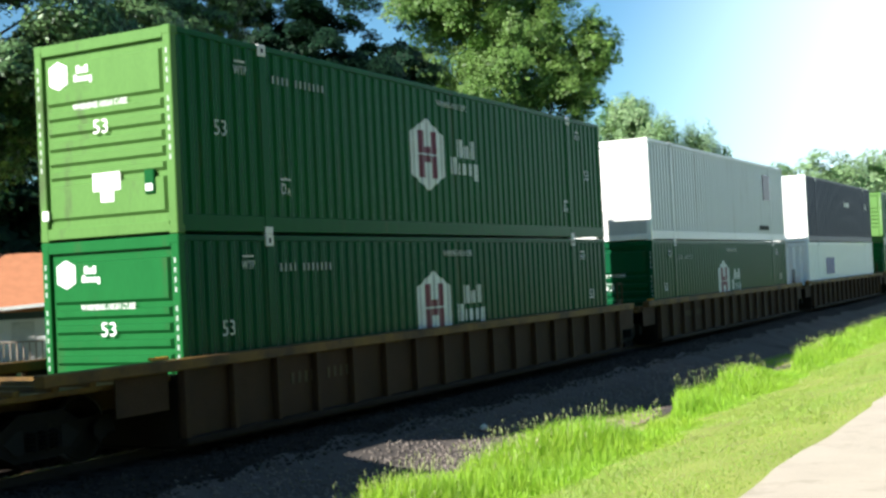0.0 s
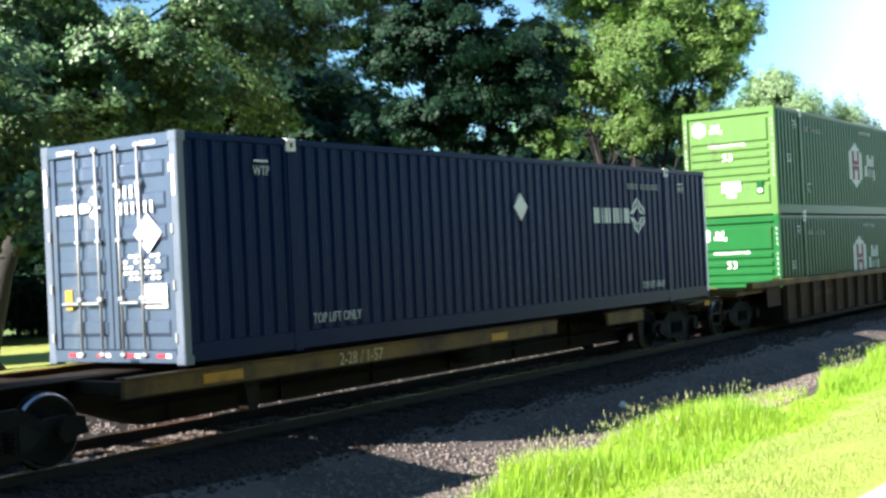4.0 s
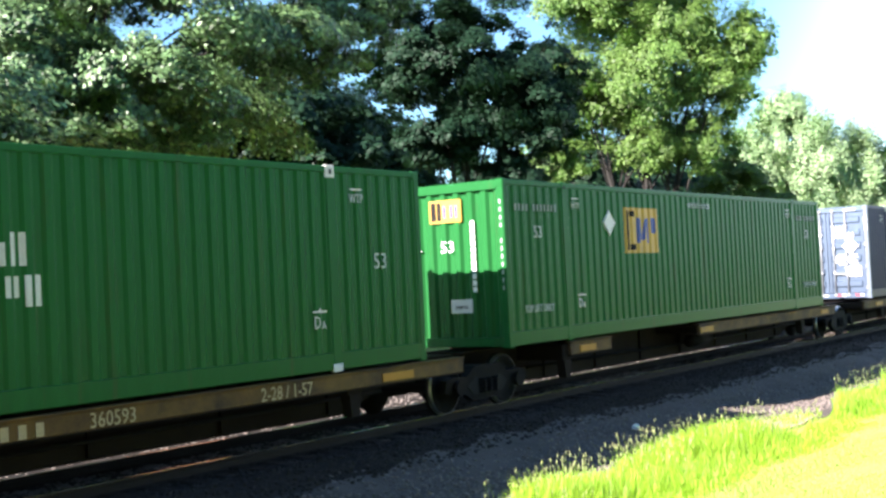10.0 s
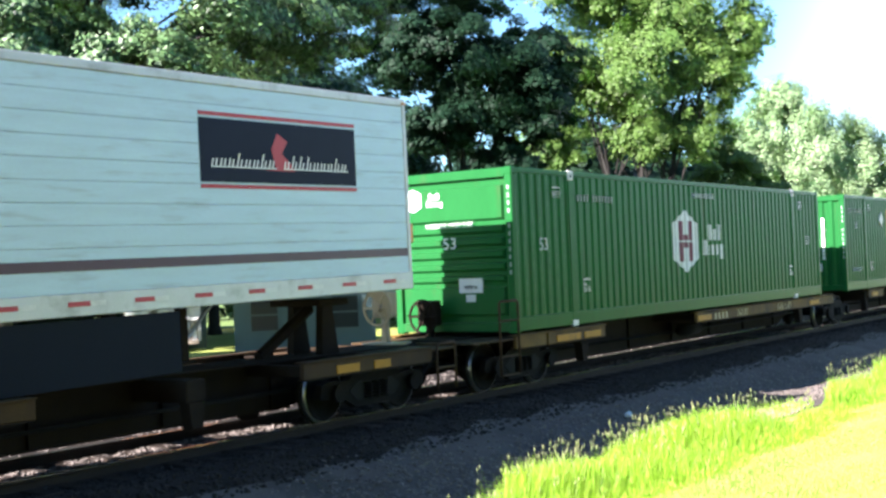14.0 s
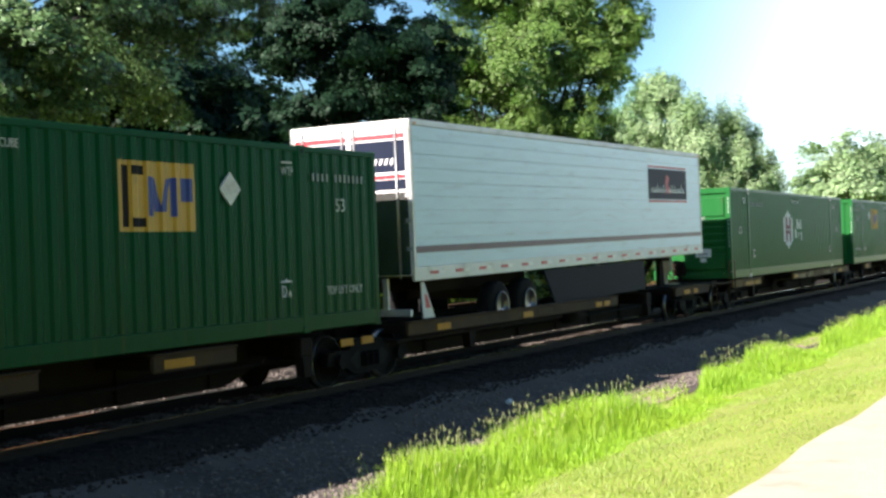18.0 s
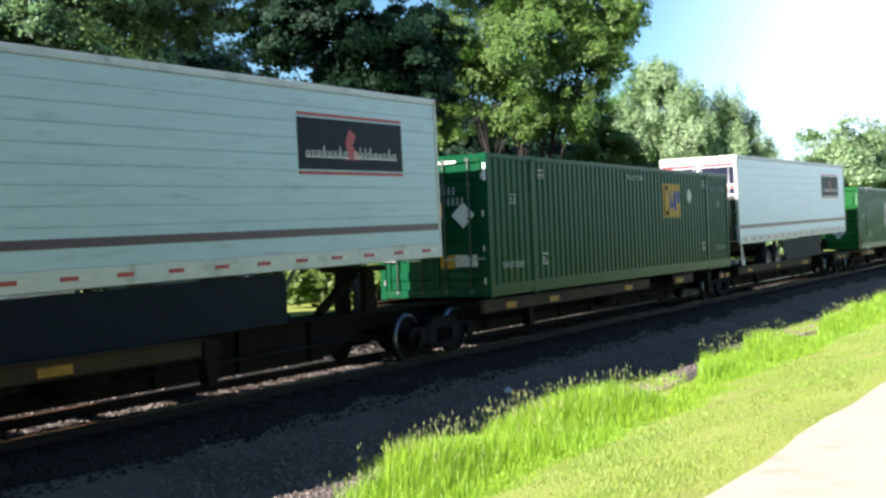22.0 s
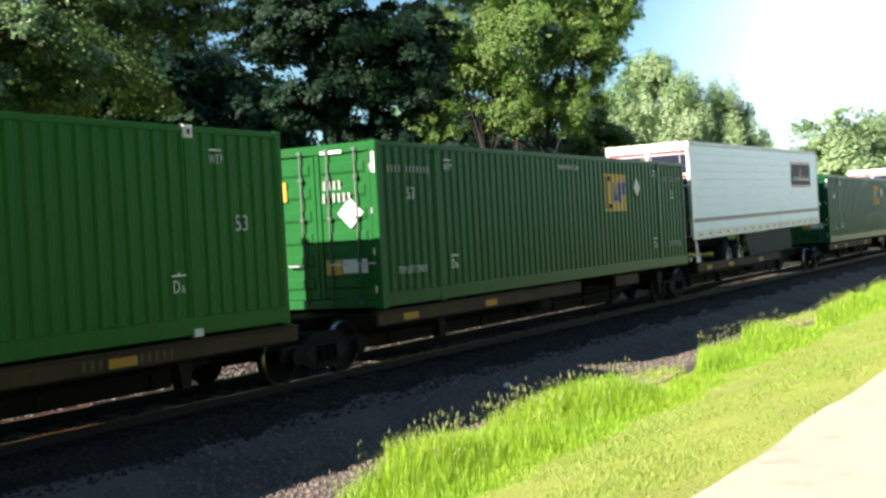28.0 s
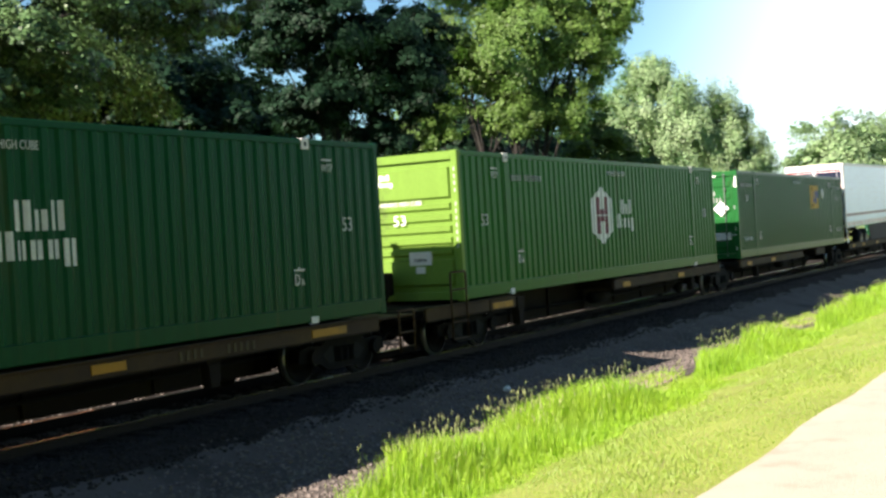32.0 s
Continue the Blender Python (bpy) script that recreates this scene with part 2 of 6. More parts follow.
GRIME = (0.05, 0.045, 0.035)
M = {
    "green": material("green paint", (0.014, 0.103, 0.027), 0.28, vary=0.12, dirt=(0.050, 0.066, 0.028), dirt_amount=0.14, dirt_scale=2.2, stretch=(2.0, 1, 0.16), spec=0.06),
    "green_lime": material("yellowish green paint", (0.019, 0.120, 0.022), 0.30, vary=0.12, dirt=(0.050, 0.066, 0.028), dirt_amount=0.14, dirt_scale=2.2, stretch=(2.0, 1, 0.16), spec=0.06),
    # the next two greens have the sun on the rear ends put into them
    "green_lit_end": material("faded green paint brightened as sunlit", (0.085, 0.180, 0.045), 0.5, vary=0.12, dirt=GRIME, dirt_amount=0.2, stretch=(1, 1, 0.3), spec=0.12),
    "lime_lit_end": material("yellow-green paint brightened as sunlit", (0.130, 0.235, 0.036), 0.5, vary=0.12, dirt=GRIME, dirt_amount=0.2, stretch=(1, 1, 0.3), spec=0.12),
    "green_dark": material("dark green paint", (0.005, 0.063, 0.025), 0.28, vary=0.14, dirt=(0.050, 0.066, 0.028), dirt_amount=0.14, dirt_scale=2.2, stretch=(2.0, 1, 0.16), spec=0.06),
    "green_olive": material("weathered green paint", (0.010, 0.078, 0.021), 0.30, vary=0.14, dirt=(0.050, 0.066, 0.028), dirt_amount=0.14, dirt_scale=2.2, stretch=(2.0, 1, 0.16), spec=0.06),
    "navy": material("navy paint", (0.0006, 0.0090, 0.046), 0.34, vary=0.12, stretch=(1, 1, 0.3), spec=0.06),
    # same navy as the side, lightened with the sun's sheen on the doors
    "navy_lit_door": material("navy paint lightened as sunlit door", (0.075, 0.108, 0.165), 0.36, metal=0.5, vary=0.12, dirt=(0.2, 0.2, 0.2), dirt_amount=0.15, stretch=(1, 1, 0.3), spec=0.7),
    "plum": material("dark plum paint", (0.026, 0.030, 0.055), 0.4, vary=0.12, stretch=(1, 1, 0.3), spec=0.09),
    "silver": material("silver-white paint", (0.47, 0.48, 0.49), 0.32, vary=0.08, dirt=(0.25, 0.23, 0.2), dirt_amount=0.25, stretch=(2.5, 1, 0.12)),
    "navy_post": material("light grey-blue corner post", (0.09, 0.115, 0.15), 0.5, vary=0.2),
    "white": material("white paint", (0.78, 0.78, 0.77), 0.5, vary=0.05),
    "faded_white": material("faded white stencil", (0.30, 0.33, 0.31), 0.65, vary=0.25, fine=25),
    "side_white": material("sunworn white stencil", (0.44, 0.48, 0.46), 0.65, vary=0.3, fine=25),
    "tan": material("sunbleached tan paint", (0.42, 0.33, 0.23), 0.6, vary=0.15, dirt=GRIME, dirt_amount=0.15),
    "decal_white": material("weathered white decal", (0.54, 0.57, 0.56), 0.55, vary=0.15, fine=25),
    "decal_maroon": material("weathered maroon decal", (0.13, 0.014, 0.035), 0.5, vary=0.12),
    "white_old": material("worn white paint", (0.62, 0.62, 0.60), 0.6, vary=0.15, dirt=(0.2, 0.2, 0.18), dirt_amount=0.2),
    "galv": material("galvanised steel", (0.42, 0.43, 0.44), 0.4, metal=0.6, vary=0.2),
    "galv_old": material("dull grey-green bar paint", (0.10, 0.13, 0.11), 0.5, vary=0.25, spec=0.2, dirt=(0.06, 0.045, 0.03), dirt_amount=0.3, dirt_scale=6),
    # blue skylight on the shaded sides is mixed into this white
    "trailer": material("white aluminium sheet tinted as skylit", (0.45, 0.60, 0.71), 0.30, vary=0.10, scale=1.6, dirt=(0.34, 0.43, 0.50), dirt_amount=0.22, dirt_scale=2.0, stretch=(0.55, 1, 5.0)),
    "trailer_rail": material("mill-finish aluminium rail", (0.50, 0.51, 0.51), 0.45, metal=0.3, vary=0.12, dirt=(0.2, 0.19, 0.17), dirt_amount=0.3),
    "stainless": material("dull stainless sheet", (0.30, 0.30, 0.29), 0.22, metal=0.9, vary=0.15, stretch=(1, 1, 0.4), dirt=GRIME, dirt_amount=0.35),
    "maroon": material("maroon stripe", (0.055, 0.012, 0.030), 0.4, vary=0.1),
    "red": material("red paint", (0.42, 0.022, 0.035), 0.45, vary=0.1),
    "ink": material("blue-black panel", (0.012, 0.017, 0.036), 0.5, vary=0.15, spec=0.08),
    "yellow": material("yellow panel", (0.46, 0.265, 0.018), 0.5, vary=0.1, dirt=GRIME, dirt_amount=0.05),
    "black": material("black paint", (0.010, 0.010, 0.011), 0.7, spec=0.12, vary=0.2),
    "blue": material("blue paint", (0.012, 0.035, 0.22), 0.5, vary=0.1),
    "orange": material("amber marker", (0.65, 0.22, 0.02), 0.35, vary=0.05),
    "rubber": material("tyre rubber", (0.011, 0.011, 0.012), 0.9, spec=0.1, vary=0.25, bump=0.3),
    "chrome": material("polished aluminium wheel", (0.16, 0.16, 0.17), 0.34, metal=0.9, vary=0.1),
    "skirt": material("dark trailer skirt", (0.009, 0.013, 0.023), 0.6, spec=0.06, vary=0.12, scale=1.0),
    "rib": material("rusty side post", (0.062, 0.036, 0.019), 0.8, spec=0.12, vary=0.3, dirt=(0.03, 0.02, 0.014), dirt_amount=0.5),
    "well": material("rusty well side plate", (0.052, 0.030, 0.018), 0.8, spec=0.12, vary=0.3, dirt=(0.03, 0.02, 0.014), dirt_amount=0.45, bump=0.2),
    "stencil": material("faded yellowish stencil", (0.42, 0.33, 0.18), 0.7, vary=0.3),
    "stencil_dim": material("worn dark stencil", (0.10, 0.078, 0.048), 0.8, vary=0.3, spec=0.1),
    "frame": material("rusty railcar frame", (0.015, 0.0105, 0.0075), 0.85, spec=0.12, vary=0.3, dirt=(0.018, 0.013, 0.009), dirt_amount=0.5, bump=0.2),
    "sill": material("worn yellow-brown sill", (0.062, 0.036, 0.013), 0.75, spec=0.2, vary=0.25, dirt=(0.04, 0.024, 0.014), dirt_amount=0.75, dirt_scale=1.0, bump=0.2),
    "sill_yellow": material("faded yellow sill", (0.150, 0.085, 0.020), 0.7, spec=0.2, vary=0.25, dirt=(0.05, 0.03, 0.016), dirt_amount=0.7, dirt_scale=1.2, bump=0.2),
    "hazard": material("yellow reflector", (0.42, 0.19, 0.012), 0.5, spec=0.2, vary=0.12, dirt=GRIME, dirt_amount=0.2),
    "truck": material("grimy cast steel", (0.008, 0.0075, 0.007), 0.85, spec=0.12, vary=0.35, dirt=(0.016, 0.012, 0.009), dirt_amount=0.4, bump=0.3),
    "tread": material("polished wheel tread", (0.42, 0.42, 0.43), 0.28, metal=0.9, vary=0.1),
    "rail": material("steel rail", (0.028, 0.020, 0.016), 0.75, spec=0.15, vary=0.25, bump=0.2),
    "rail_top": material("worn rail head", (0.62, 0.62, 0.61), 0.16, metal=0.95, vary=0.1, stretch=(0.1, 4, 1)),
    "tie": material("creosoted timber", (0.034, 0.026, 0.021), 0.9, spec=0.1, vary=0.3, stretch=(6, 1, 6), bump=0.4, object_tint=0.3),
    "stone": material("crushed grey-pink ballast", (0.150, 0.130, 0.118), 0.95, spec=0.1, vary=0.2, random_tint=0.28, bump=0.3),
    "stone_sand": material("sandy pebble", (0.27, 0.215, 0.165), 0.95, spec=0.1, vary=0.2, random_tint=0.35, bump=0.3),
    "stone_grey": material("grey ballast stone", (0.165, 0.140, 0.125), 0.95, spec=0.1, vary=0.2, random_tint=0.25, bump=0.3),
    # oil stain and the shade beside the rail are both in this dark tone
    "stone_oily_shade": material("oil-stained ballast stone darkened as shaded", (0.038, 0.033, 0.029), 0.95, spec=0.1, vary=0.25, random_tint=0.35, bump=0.3),
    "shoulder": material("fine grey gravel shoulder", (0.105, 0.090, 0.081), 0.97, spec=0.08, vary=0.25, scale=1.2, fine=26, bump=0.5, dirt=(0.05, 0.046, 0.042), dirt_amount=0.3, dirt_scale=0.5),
    # bed tone also holds the shade under the train
    "ballast": material("fine ballast bed darkened as shaded", (0.024, 0.020, 0.018), 0.97, spec=0.08, vary=0.45, scale=1.2, fine=26, bump=0.9, dirt=(0.05, 0.042, 0.036), dirt_amount=0.35, dirt_scale=0.5),
    "soil": material("bare sandy soil", (0.30, 0.235, 0.17), 0.95, vary=0.25, fine=30, bump=0.6),
    "lawn": material("mown lawn turf", (0.27, 0.315, 0.055), 0.95, vary=0.22, scale=0.6, fine=30, bump=0.6, dirt=(0.19, 0.18, 0.06), dirt_amount=0.3, dirt_scale=0.9),
    "meadow": material("rough grass ground", (0.12, 0.19, 0.040), 0.95, vary=0.3, scale=0.3, fine=8, bump=0.4),
    "path": material("pale gravel path", (0.50, 0.43, 0.34), 0.95, vary=0.12, scale=2.0, fine=60, bump=0.4, dirt=(0.33, 0.28, 0.21), dirt_amount=0.25, dirt_scale=1.5),
    "bark": material("grey-brown bark", (0.024, 0.021, 0.018), 0.9, vary=0.35, stretch=(3, 3, 0.6), bump=0.8),
    # tree shade on the garage is put into this dark siding colour
    "siding": material("grey-blue siding darkened as shaded", (0.060, 0.098, 0.110), 0.7, vary=0.1),
    "shingle": material("terracotta roof shingle", (0.42, 0.17, 0.08), 0.85, vary=0.2, random_tint=0.15, object_tint=0.15),
    "glass": material("dark window glass", (0.02, 0.025, 0.03), 0.1, vary=0.05),
    "wood": material("weathered deck timber", (0.30, 0.25, 0.20), 0.8, vary=0.2, stretch=(1, 1, 4)),
    "grass": leaf_material("tall grass blades", (0.27, 0.39, 0.028), 0.40, 0.35),
    "seed": leaf_material("pale grass heads", (0.42, 0.42, 0.20), 0.35, 0.3),
    "turf": leaf_material("short grass blades", (0.27, 0.335, 0.065), 0.42, 0.2),
    "maple": leaf_material("maple leaves", (0.090, 0.152, 0.058), 0.12, 0.85, 0.42, 0.5),
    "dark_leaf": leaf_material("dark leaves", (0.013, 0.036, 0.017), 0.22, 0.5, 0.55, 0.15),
    "light_leaf": leaf_material("light green leaves", (0.118, 0.188, 0.042), 0.34, 0.5),
    "pale_leaf": leaf_material("pale silver-green leaves", (0.255, 0.340, 0.180), 0.34, 0.5),
    "bush_leaf": leaf_material("yellow-green shrub leaves", (0.115, 0.160, 0.036), 0.4, 0.4),
}


# ---- builders ----
class Shape:
    """Vertices and faces of one mesh."""

    def __init__(self):
        self.v, self.f = [], []

    def add(self, verts, faces):
        k = len(self.v)
        self.v += [tuple(p) for p in verts]
        self.f += [tuple(i + k for i in f) for f in faces]
        return self

    def box(self, x0, x1, y0, y1, z0, z1, c=0.0):
        """A box; c cuts its edges."""
        if c <= 0:
            v = [(x, y, z) for z in (z0, z1) for y in (y0, y1) for x in (x0, x1)]
            return self.add(v, [(0, 2, 3, 1), (4, 5, 7, 6), (0, 1, 5, 4), (2, 6, 7, 3), (0, 4, 6, 2), (1, 3, 7, 5)])
        c = min(c, 0.45 * min(x1 - x0, y1 - y0, z1 - z0))
        v, ids = [], {}
        for i, (x, sx) in enumerate(((x0, 1), (x1, -1))):
            for j, (y, sy) in enumerate(((y0, 1), (y1, -1))):
                for k, (z, sz) in enumerate(((z0, 1), (z1, -1))):
                    for a in range(3):
                        ids[i, j, k, a] = len(v)
                        v.append((x if a == 0 else x + sx * c, y if a == 1 else y + sy * c, z if a == 2 else z + sz * c))
        f = []
        cyc = ((0, 0), (1, 0), (1, 1), (0, 1))
        for s in (0, 1):
            f.append([ids[s, j, k, 0] for j, k in cyc])
            f.append([ids[j, s, k, 1] for j, k in cyc])
            f.append([ids[j, k, s, 2] for j, k in cyc])
        for a in (0, 1):
            for b in (0, 1):
                f.append([ids[0, a, b, 1], ids[1, a, b, 1], ids[1, a, b, 2], ids[0, a, b, 2]])
                f.append([ids[a, 0, b, 0], ids[a, 1, b, 0], ids[a, 1, b, 2], ids[a, 0, b, 2]])
                f.append([ids[a, b, 0, 0], ids[a, b, 1, 0], ids[a, b, 1, 1], ids[a, b, 0, 1]])
        for i in (0, 1):
            for j in (0, 1):
                for k in (0, 1):
                    f.append([ids[i, j, k, 0], ids[i, j, k, 1], ids[i, j, k, 2]])
        return self.add(v, f)

    def tube(self, points, radii, n=8, caps=True):
        """A tapered tube along points."""
        rings = []
        pts = [Vector(p) for p in points]
        for i, p in enumerate(pts):
            d = (pts[min(i + 1, len(pts) - 1)] - pts[max(i - 1, 0)]).normalized()
            a = d.orthogonal().normalized()
            b = d.cross(a)
            r = radii[i] if isinstance(radii, (list, tuple)) else radii
            rings.append([p + (a * math.cos(q) + b * math.sin(q)) * r for q in [2 * math.pi * k / n for k in range(n)]])
        for i in range(1, len(rings)):
            # keep the rings from twisting
            best = min(range(n), key=lambda s: sum((rings[i][(k + s) % n] - rings[i - 1][k]).length for k in range(n)))
            rings[i] = rings[i][best:] + rings[i][:best]
        f = [(i * n + k, i * n + (k + 1) % n, (i + 1) * n + (k + 1) % n, (i + 1) * n + k) for i in range(len(rings) - 1) for k in range(n)]
        if caps:
            f += [tuple(range(n))[::-1], tuple((len(rings) - 1) * n + k for k in range(n))]
        return self.add([v for r in rings for v in r], f)

    def rod(self, a, b, r, n=8):
        return self.tube([a, b], r, n)

    def lathe(self, profile, centre, axis, n=24, caps=True):
        """Turns (along, radius) pairs about an axis through centre."""
        ax = {"x": (Vector((1, 0, 0)), Vector((0, 1, 0)), Vector((0, 0, 1))), "y": (Vector((0, 1, 0)), Vector((0, 0, 1)), Vector((1, 0, 0))),
              "z": (Vector((0, 0, 1)), Vector((1, 0, 0)), Vector((0, 1, 0)))}[axis]
        c = Vector(centre)
        v = [c + ax[0] * h + (ax[1] * math.cos(q) + ax[2] * math.sin(q)) * r for h, r in profile for q in [2 * math.pi * k / n for k in range(n)]]
        f = [(i * n + k, i * n + (k + 1) % n, (i + 1) * n + (k + 1) % n, (i + 1) * n + k) for i in range(len(profile) - 1) for k in range(n)]
        if caps:
            f += [tuple(range(n))[::-1], tuple((len(profile) - 1) * n + k for k in range(n))]
        return self.add(v, f)

    def prism(self, outline, y0, y1):
        """An outline in x and z, from y0 to y1."""
        n = len(outline)
        v = [(x, y0, z) for x, z in outline] + [(x, y1, z) for x, z in outline]
        f = [tuple(range(n)), tuple(range(2 * n - 1, n - 1, -1))] + [(k, k + n, (k + 1) % n + n, (k + 1) % n) for k in range(n)]
        return self.add(v, f)

    def mesh(self, name, mat, smooth=False):
        m = bpy.data.meshes.new(name)
        m.from_pydata(self.v, [], self.f)
        bm = bmesh.new()
        bm.from_mesh(m)
        bmesh.ops.recalc_face_normals(bm, faces=bm.faces)
        bm.to_mesh(m)
        bm.free()
        if mat:
            m.materials.append(M[mat] if isinstance(mat, str) else mat)
        if smooth:
            m.polygons.foreach_set("use_smooth", [True] * len(m.polygons))
        return m


def thing(name, label, category, group="", kind=""):
    return tagged(new(name), label, category, group, kind)


def part(name, shape, mat, parent, label="", smooth=False, at=None):
    """One mesh object under a thing or a part."""
    data = shape if isinstance(shape, bpy.types.Mesh) else shape.mesh(name, mat, smooth)
    ob = new(name, data)
    ob.parent = parent
    if at is not None:
        ob.matrix_basis = at
    if label:
        ob["label"] = label
    return ob


def pieces(name, shape, mat, parent, label=""):
    """Every separate piece of a shape as a mesh of its own under a thing or a part."""
    root = list(range(len(shape.v)))

    def top(i):
        while root[i] != i:
            i = root[i]
        return i

    for f in shape.f:
        for i in f[1:]:
            root[top(i)] = top(f[0])
    islands = {}
    for f in shape.f:
        islands.setdefault(top(f[0]), []).append(f)
    for faces in islands.values():
        ids = sorted({i for f in faces for i in f})
        at = {i: k for k, i in enumerate(ids)}
        part(name, Shape().add([shape.v[i] for i in ids], [[at[i] for i in f] for f in faces]), mat, parent, label)


def solid(name, shape, mat, label, category="", kind="", group="", smooth=False):
    return tagged(new(name, shape.mesh(name, mat, smooth)), label, category, group, kind)


def raw_mesh(name, verts, tris, mat):
    """A mesh of triangles or quads out of numpy arrays."""
    m = bpy.data.meshes.new(name)
    k = tris.shape[1]
    m.vertices.add(len(verts))
    m.vertices.foreach_set("co", np.asarray(verts, dtype=np.float32).ravel())
    m.loops.add(tris.size)
    m.loops.foreach_set("vertex_index", np.asarray(tris, dtype=np.int32).ravel())
    m.polygons.add(len(tris))
    m.polygons.foreach_set("loop_start", np.arange(0, tris.size, k, dtype=np.int32))
    m.materials.append(M[mat])
    m.update(calc_edges=True)
    m.validate()
    return m


LETTERS = {}


def lettering(words, size, mat, squeeze=0.76):
    """Flat raised letters in the x-z plane, centred, facing -y; squeeze narrows them."""
    key = (words, size, mat)
    if key not in LETTERS:
        cu = bpy.data.curves.new("lettering", "FONT")
        cu.body, cu.size, cu.align_x, cu.align_y, cu.extrude, cu.resolution_u = words, size, "CENTER", "CENTER", 0.003, 2
        ob = bpy.data.objects.new("lettering", cu)
        me = bpy.data.meshes.new_from_object(ob)
        me.transform(Matrix.Rotation(radians(90), 4, "X") @ Matrix.Diagonal((squeeze, 1, 1, 1)))
        me.materials.clear()
        me.materials.append(M[mat])
        bpy.data.objects.remove(ob)
        LETTERS[key] = me
    return LETTERS[key]


def bars(shape, x, z, widths, height, y, gap=0.06, depth=0.008):
    """A row of plain upright bars that stands for writing."""
    for w in widths:
        shape.box(x, x + w, y - depth, y + 0.002, z, z + height)
        x += w + gap
    return shape


# ---- ground ----
def ground_z(x, y):
    """Height of the ground across the track: path, lawn bank, ballast, far lawn."""
    pts = ((-400, 0.46), (0, 0.42), (2.62, 0.38), (3.0, 0.33), (5.8, -0.34), (7.6, -0.62), (8.9, -0.69), (9.4, -0.62), (10.9, -0.17), (17.4, -0.17), (18.8, -0.50), (20, -0.52), (30, -0.5), (900, -0.4))
    for (a, za), (b, zb) in zip(pts, pts[1:]):
        if y <= b:
            return za + (zb - za) * (y - a) / (b - a)
    return pts[-1][1]


def strip(name, y_values, x_values, mat, label, category, wobble=0.0, lift=0.0):
    s = Shape()
    ny = len(y_values)
    v = []
    for x in x_values:
        for j, y in enumerate(y_values):
            near = -30 < x < 90
            yy = y
            if wobble and near and j in (0, ny - 1):
                yy += wobble * noise.noise((x * 0.8, j * 3.1, 0.0)) + 0.5 * wobble * noise.noise((x * 2.9, j * 5.3, 2.0))
            v.append((x, yy, ground_z(x, yy) + lift + (0.02 * noise.noise((x * 1.3, yy * 1.3, 5.0)) if near and 2.7 < yy < 9.0 else 0)))
    f = [(i * ny + j, (i + 1) * ny + j, (i + 1) * ny + j + 1, i * ny + j + 1) for i in range(len(x_values) - 1) for j in range(ny - 1)]
    s.add(v, f)
    return solid(name, s, mat, label, category, "structure", smooth=True)


XS = [-900, -300, -120, -60, -30] + [-30 + 0.5 * i for i in range(1, 181)] + [70, 90, 120, 180, 300, 600, 2500]
strip("ground", [-900, -200, -50, -20, -8, -3, 0, 2.0, 2.62, 3.0, 3.6, 4.2, 5.0, 5.8, 6.4, 7.0, 7.6, 8.2, 8.9, 9.4, 10.9, 12.5, 15, 17.4, 18.8, 20, 24, 30, 60, 150, 600, 2500], XS, "meadow",
      "rough grassy ground reaching the horizon", "ground", lift=-0.03)
strip("lawn", [2.15, 2.5, 3.0, 3.6, 4.2, 5.0, 5.8, 6.4, 7.0, 7.4], XS, "lawn", "sunlit mown lawn bank beside the railway", "lawn", 0.25)
strip("path", [-3.5, -2, 0, 1.6, 2.2, 2.53], XS, "path", "pale gravel footpath along the lawn", "path", 0.07, lift=0.018)
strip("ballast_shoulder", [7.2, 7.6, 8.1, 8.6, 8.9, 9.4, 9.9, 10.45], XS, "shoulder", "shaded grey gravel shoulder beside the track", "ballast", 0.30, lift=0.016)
# bed by the rail is darkened for oil and for the train's shade
strip("ballast", [10.0, 10.5, 10.9, 12, 13, 15, 17.4, 18.2, 18.9], XS, "ballast", "oil-stained ballast bed with the train's shade in its tone", "ballast", 0.35, lift=0.012)
strip("far_lawn", [18.7, 20, 24, 30, 38, 46], XS, "lawn", "green back-garden lawn behind the railway", "lawn", 0.4, lift=0.01)

# bare soil patches in the grass verge
SOIL = ((20.4, 7.75, 1.7, 0.5), (34.0, 7.9, 2.2, 0.5), (14.2, 7.95, 0.9, 0.3))
for cx, cy, rx, ry in SOIL:
    s = Shape()
    n = 26
    ring = []
    for k in range(n):
        a = 2 * math.pi * k / n
        w = 1 + 0.3 * noise.noise((math.cos(a) * 2 + cx, math.sin(a) * 2, 1.0))
        x, y = cx + rx * w * math.cos(a), cy + ry * w * math.sin(a)
        ring.append((x, y, ground_z(x, y) + 0.022))
    s.add([(cx, cy, ground_z(cx, cy) + 0.055)] + ring, [(0, 1 + k, 1 + (k + 1) % n) for k in range(n)])
    solid("soil_patch", s, "soil", "bare sandy soil patch in the grass verge", "soil", "structure", smooth=True)


def scatter_mesh(name, count, place, build, mat):
    """Many small islands: place gives positions, build a template set of (verts, faces)."""
    vs, fs, k = [], [], 0
    rng = np.random.default_rng(11)
    for p in place(rng, count):
        v, f = build(rng)
        vs.append(v + p)
        fs.append(f + k)
        k += len(v)
    return raw_mesh(name, np.concatenate(vs), np.concatenate(fs), mat)


OCTA = np.array([(1, 0, 0), (-1, 0, 0), (0, 1, 0), (0, -1, 0), (0, 0, 1), (0, 0, -1)], float)
OCTA_F = np.array([(0, 2, 4), (2, 1, 4), (1, 3, 4), (3, 0, 4), (2, 0, 5), (1, 2, 5), (3, 1, 5), (0, 3, 5)])


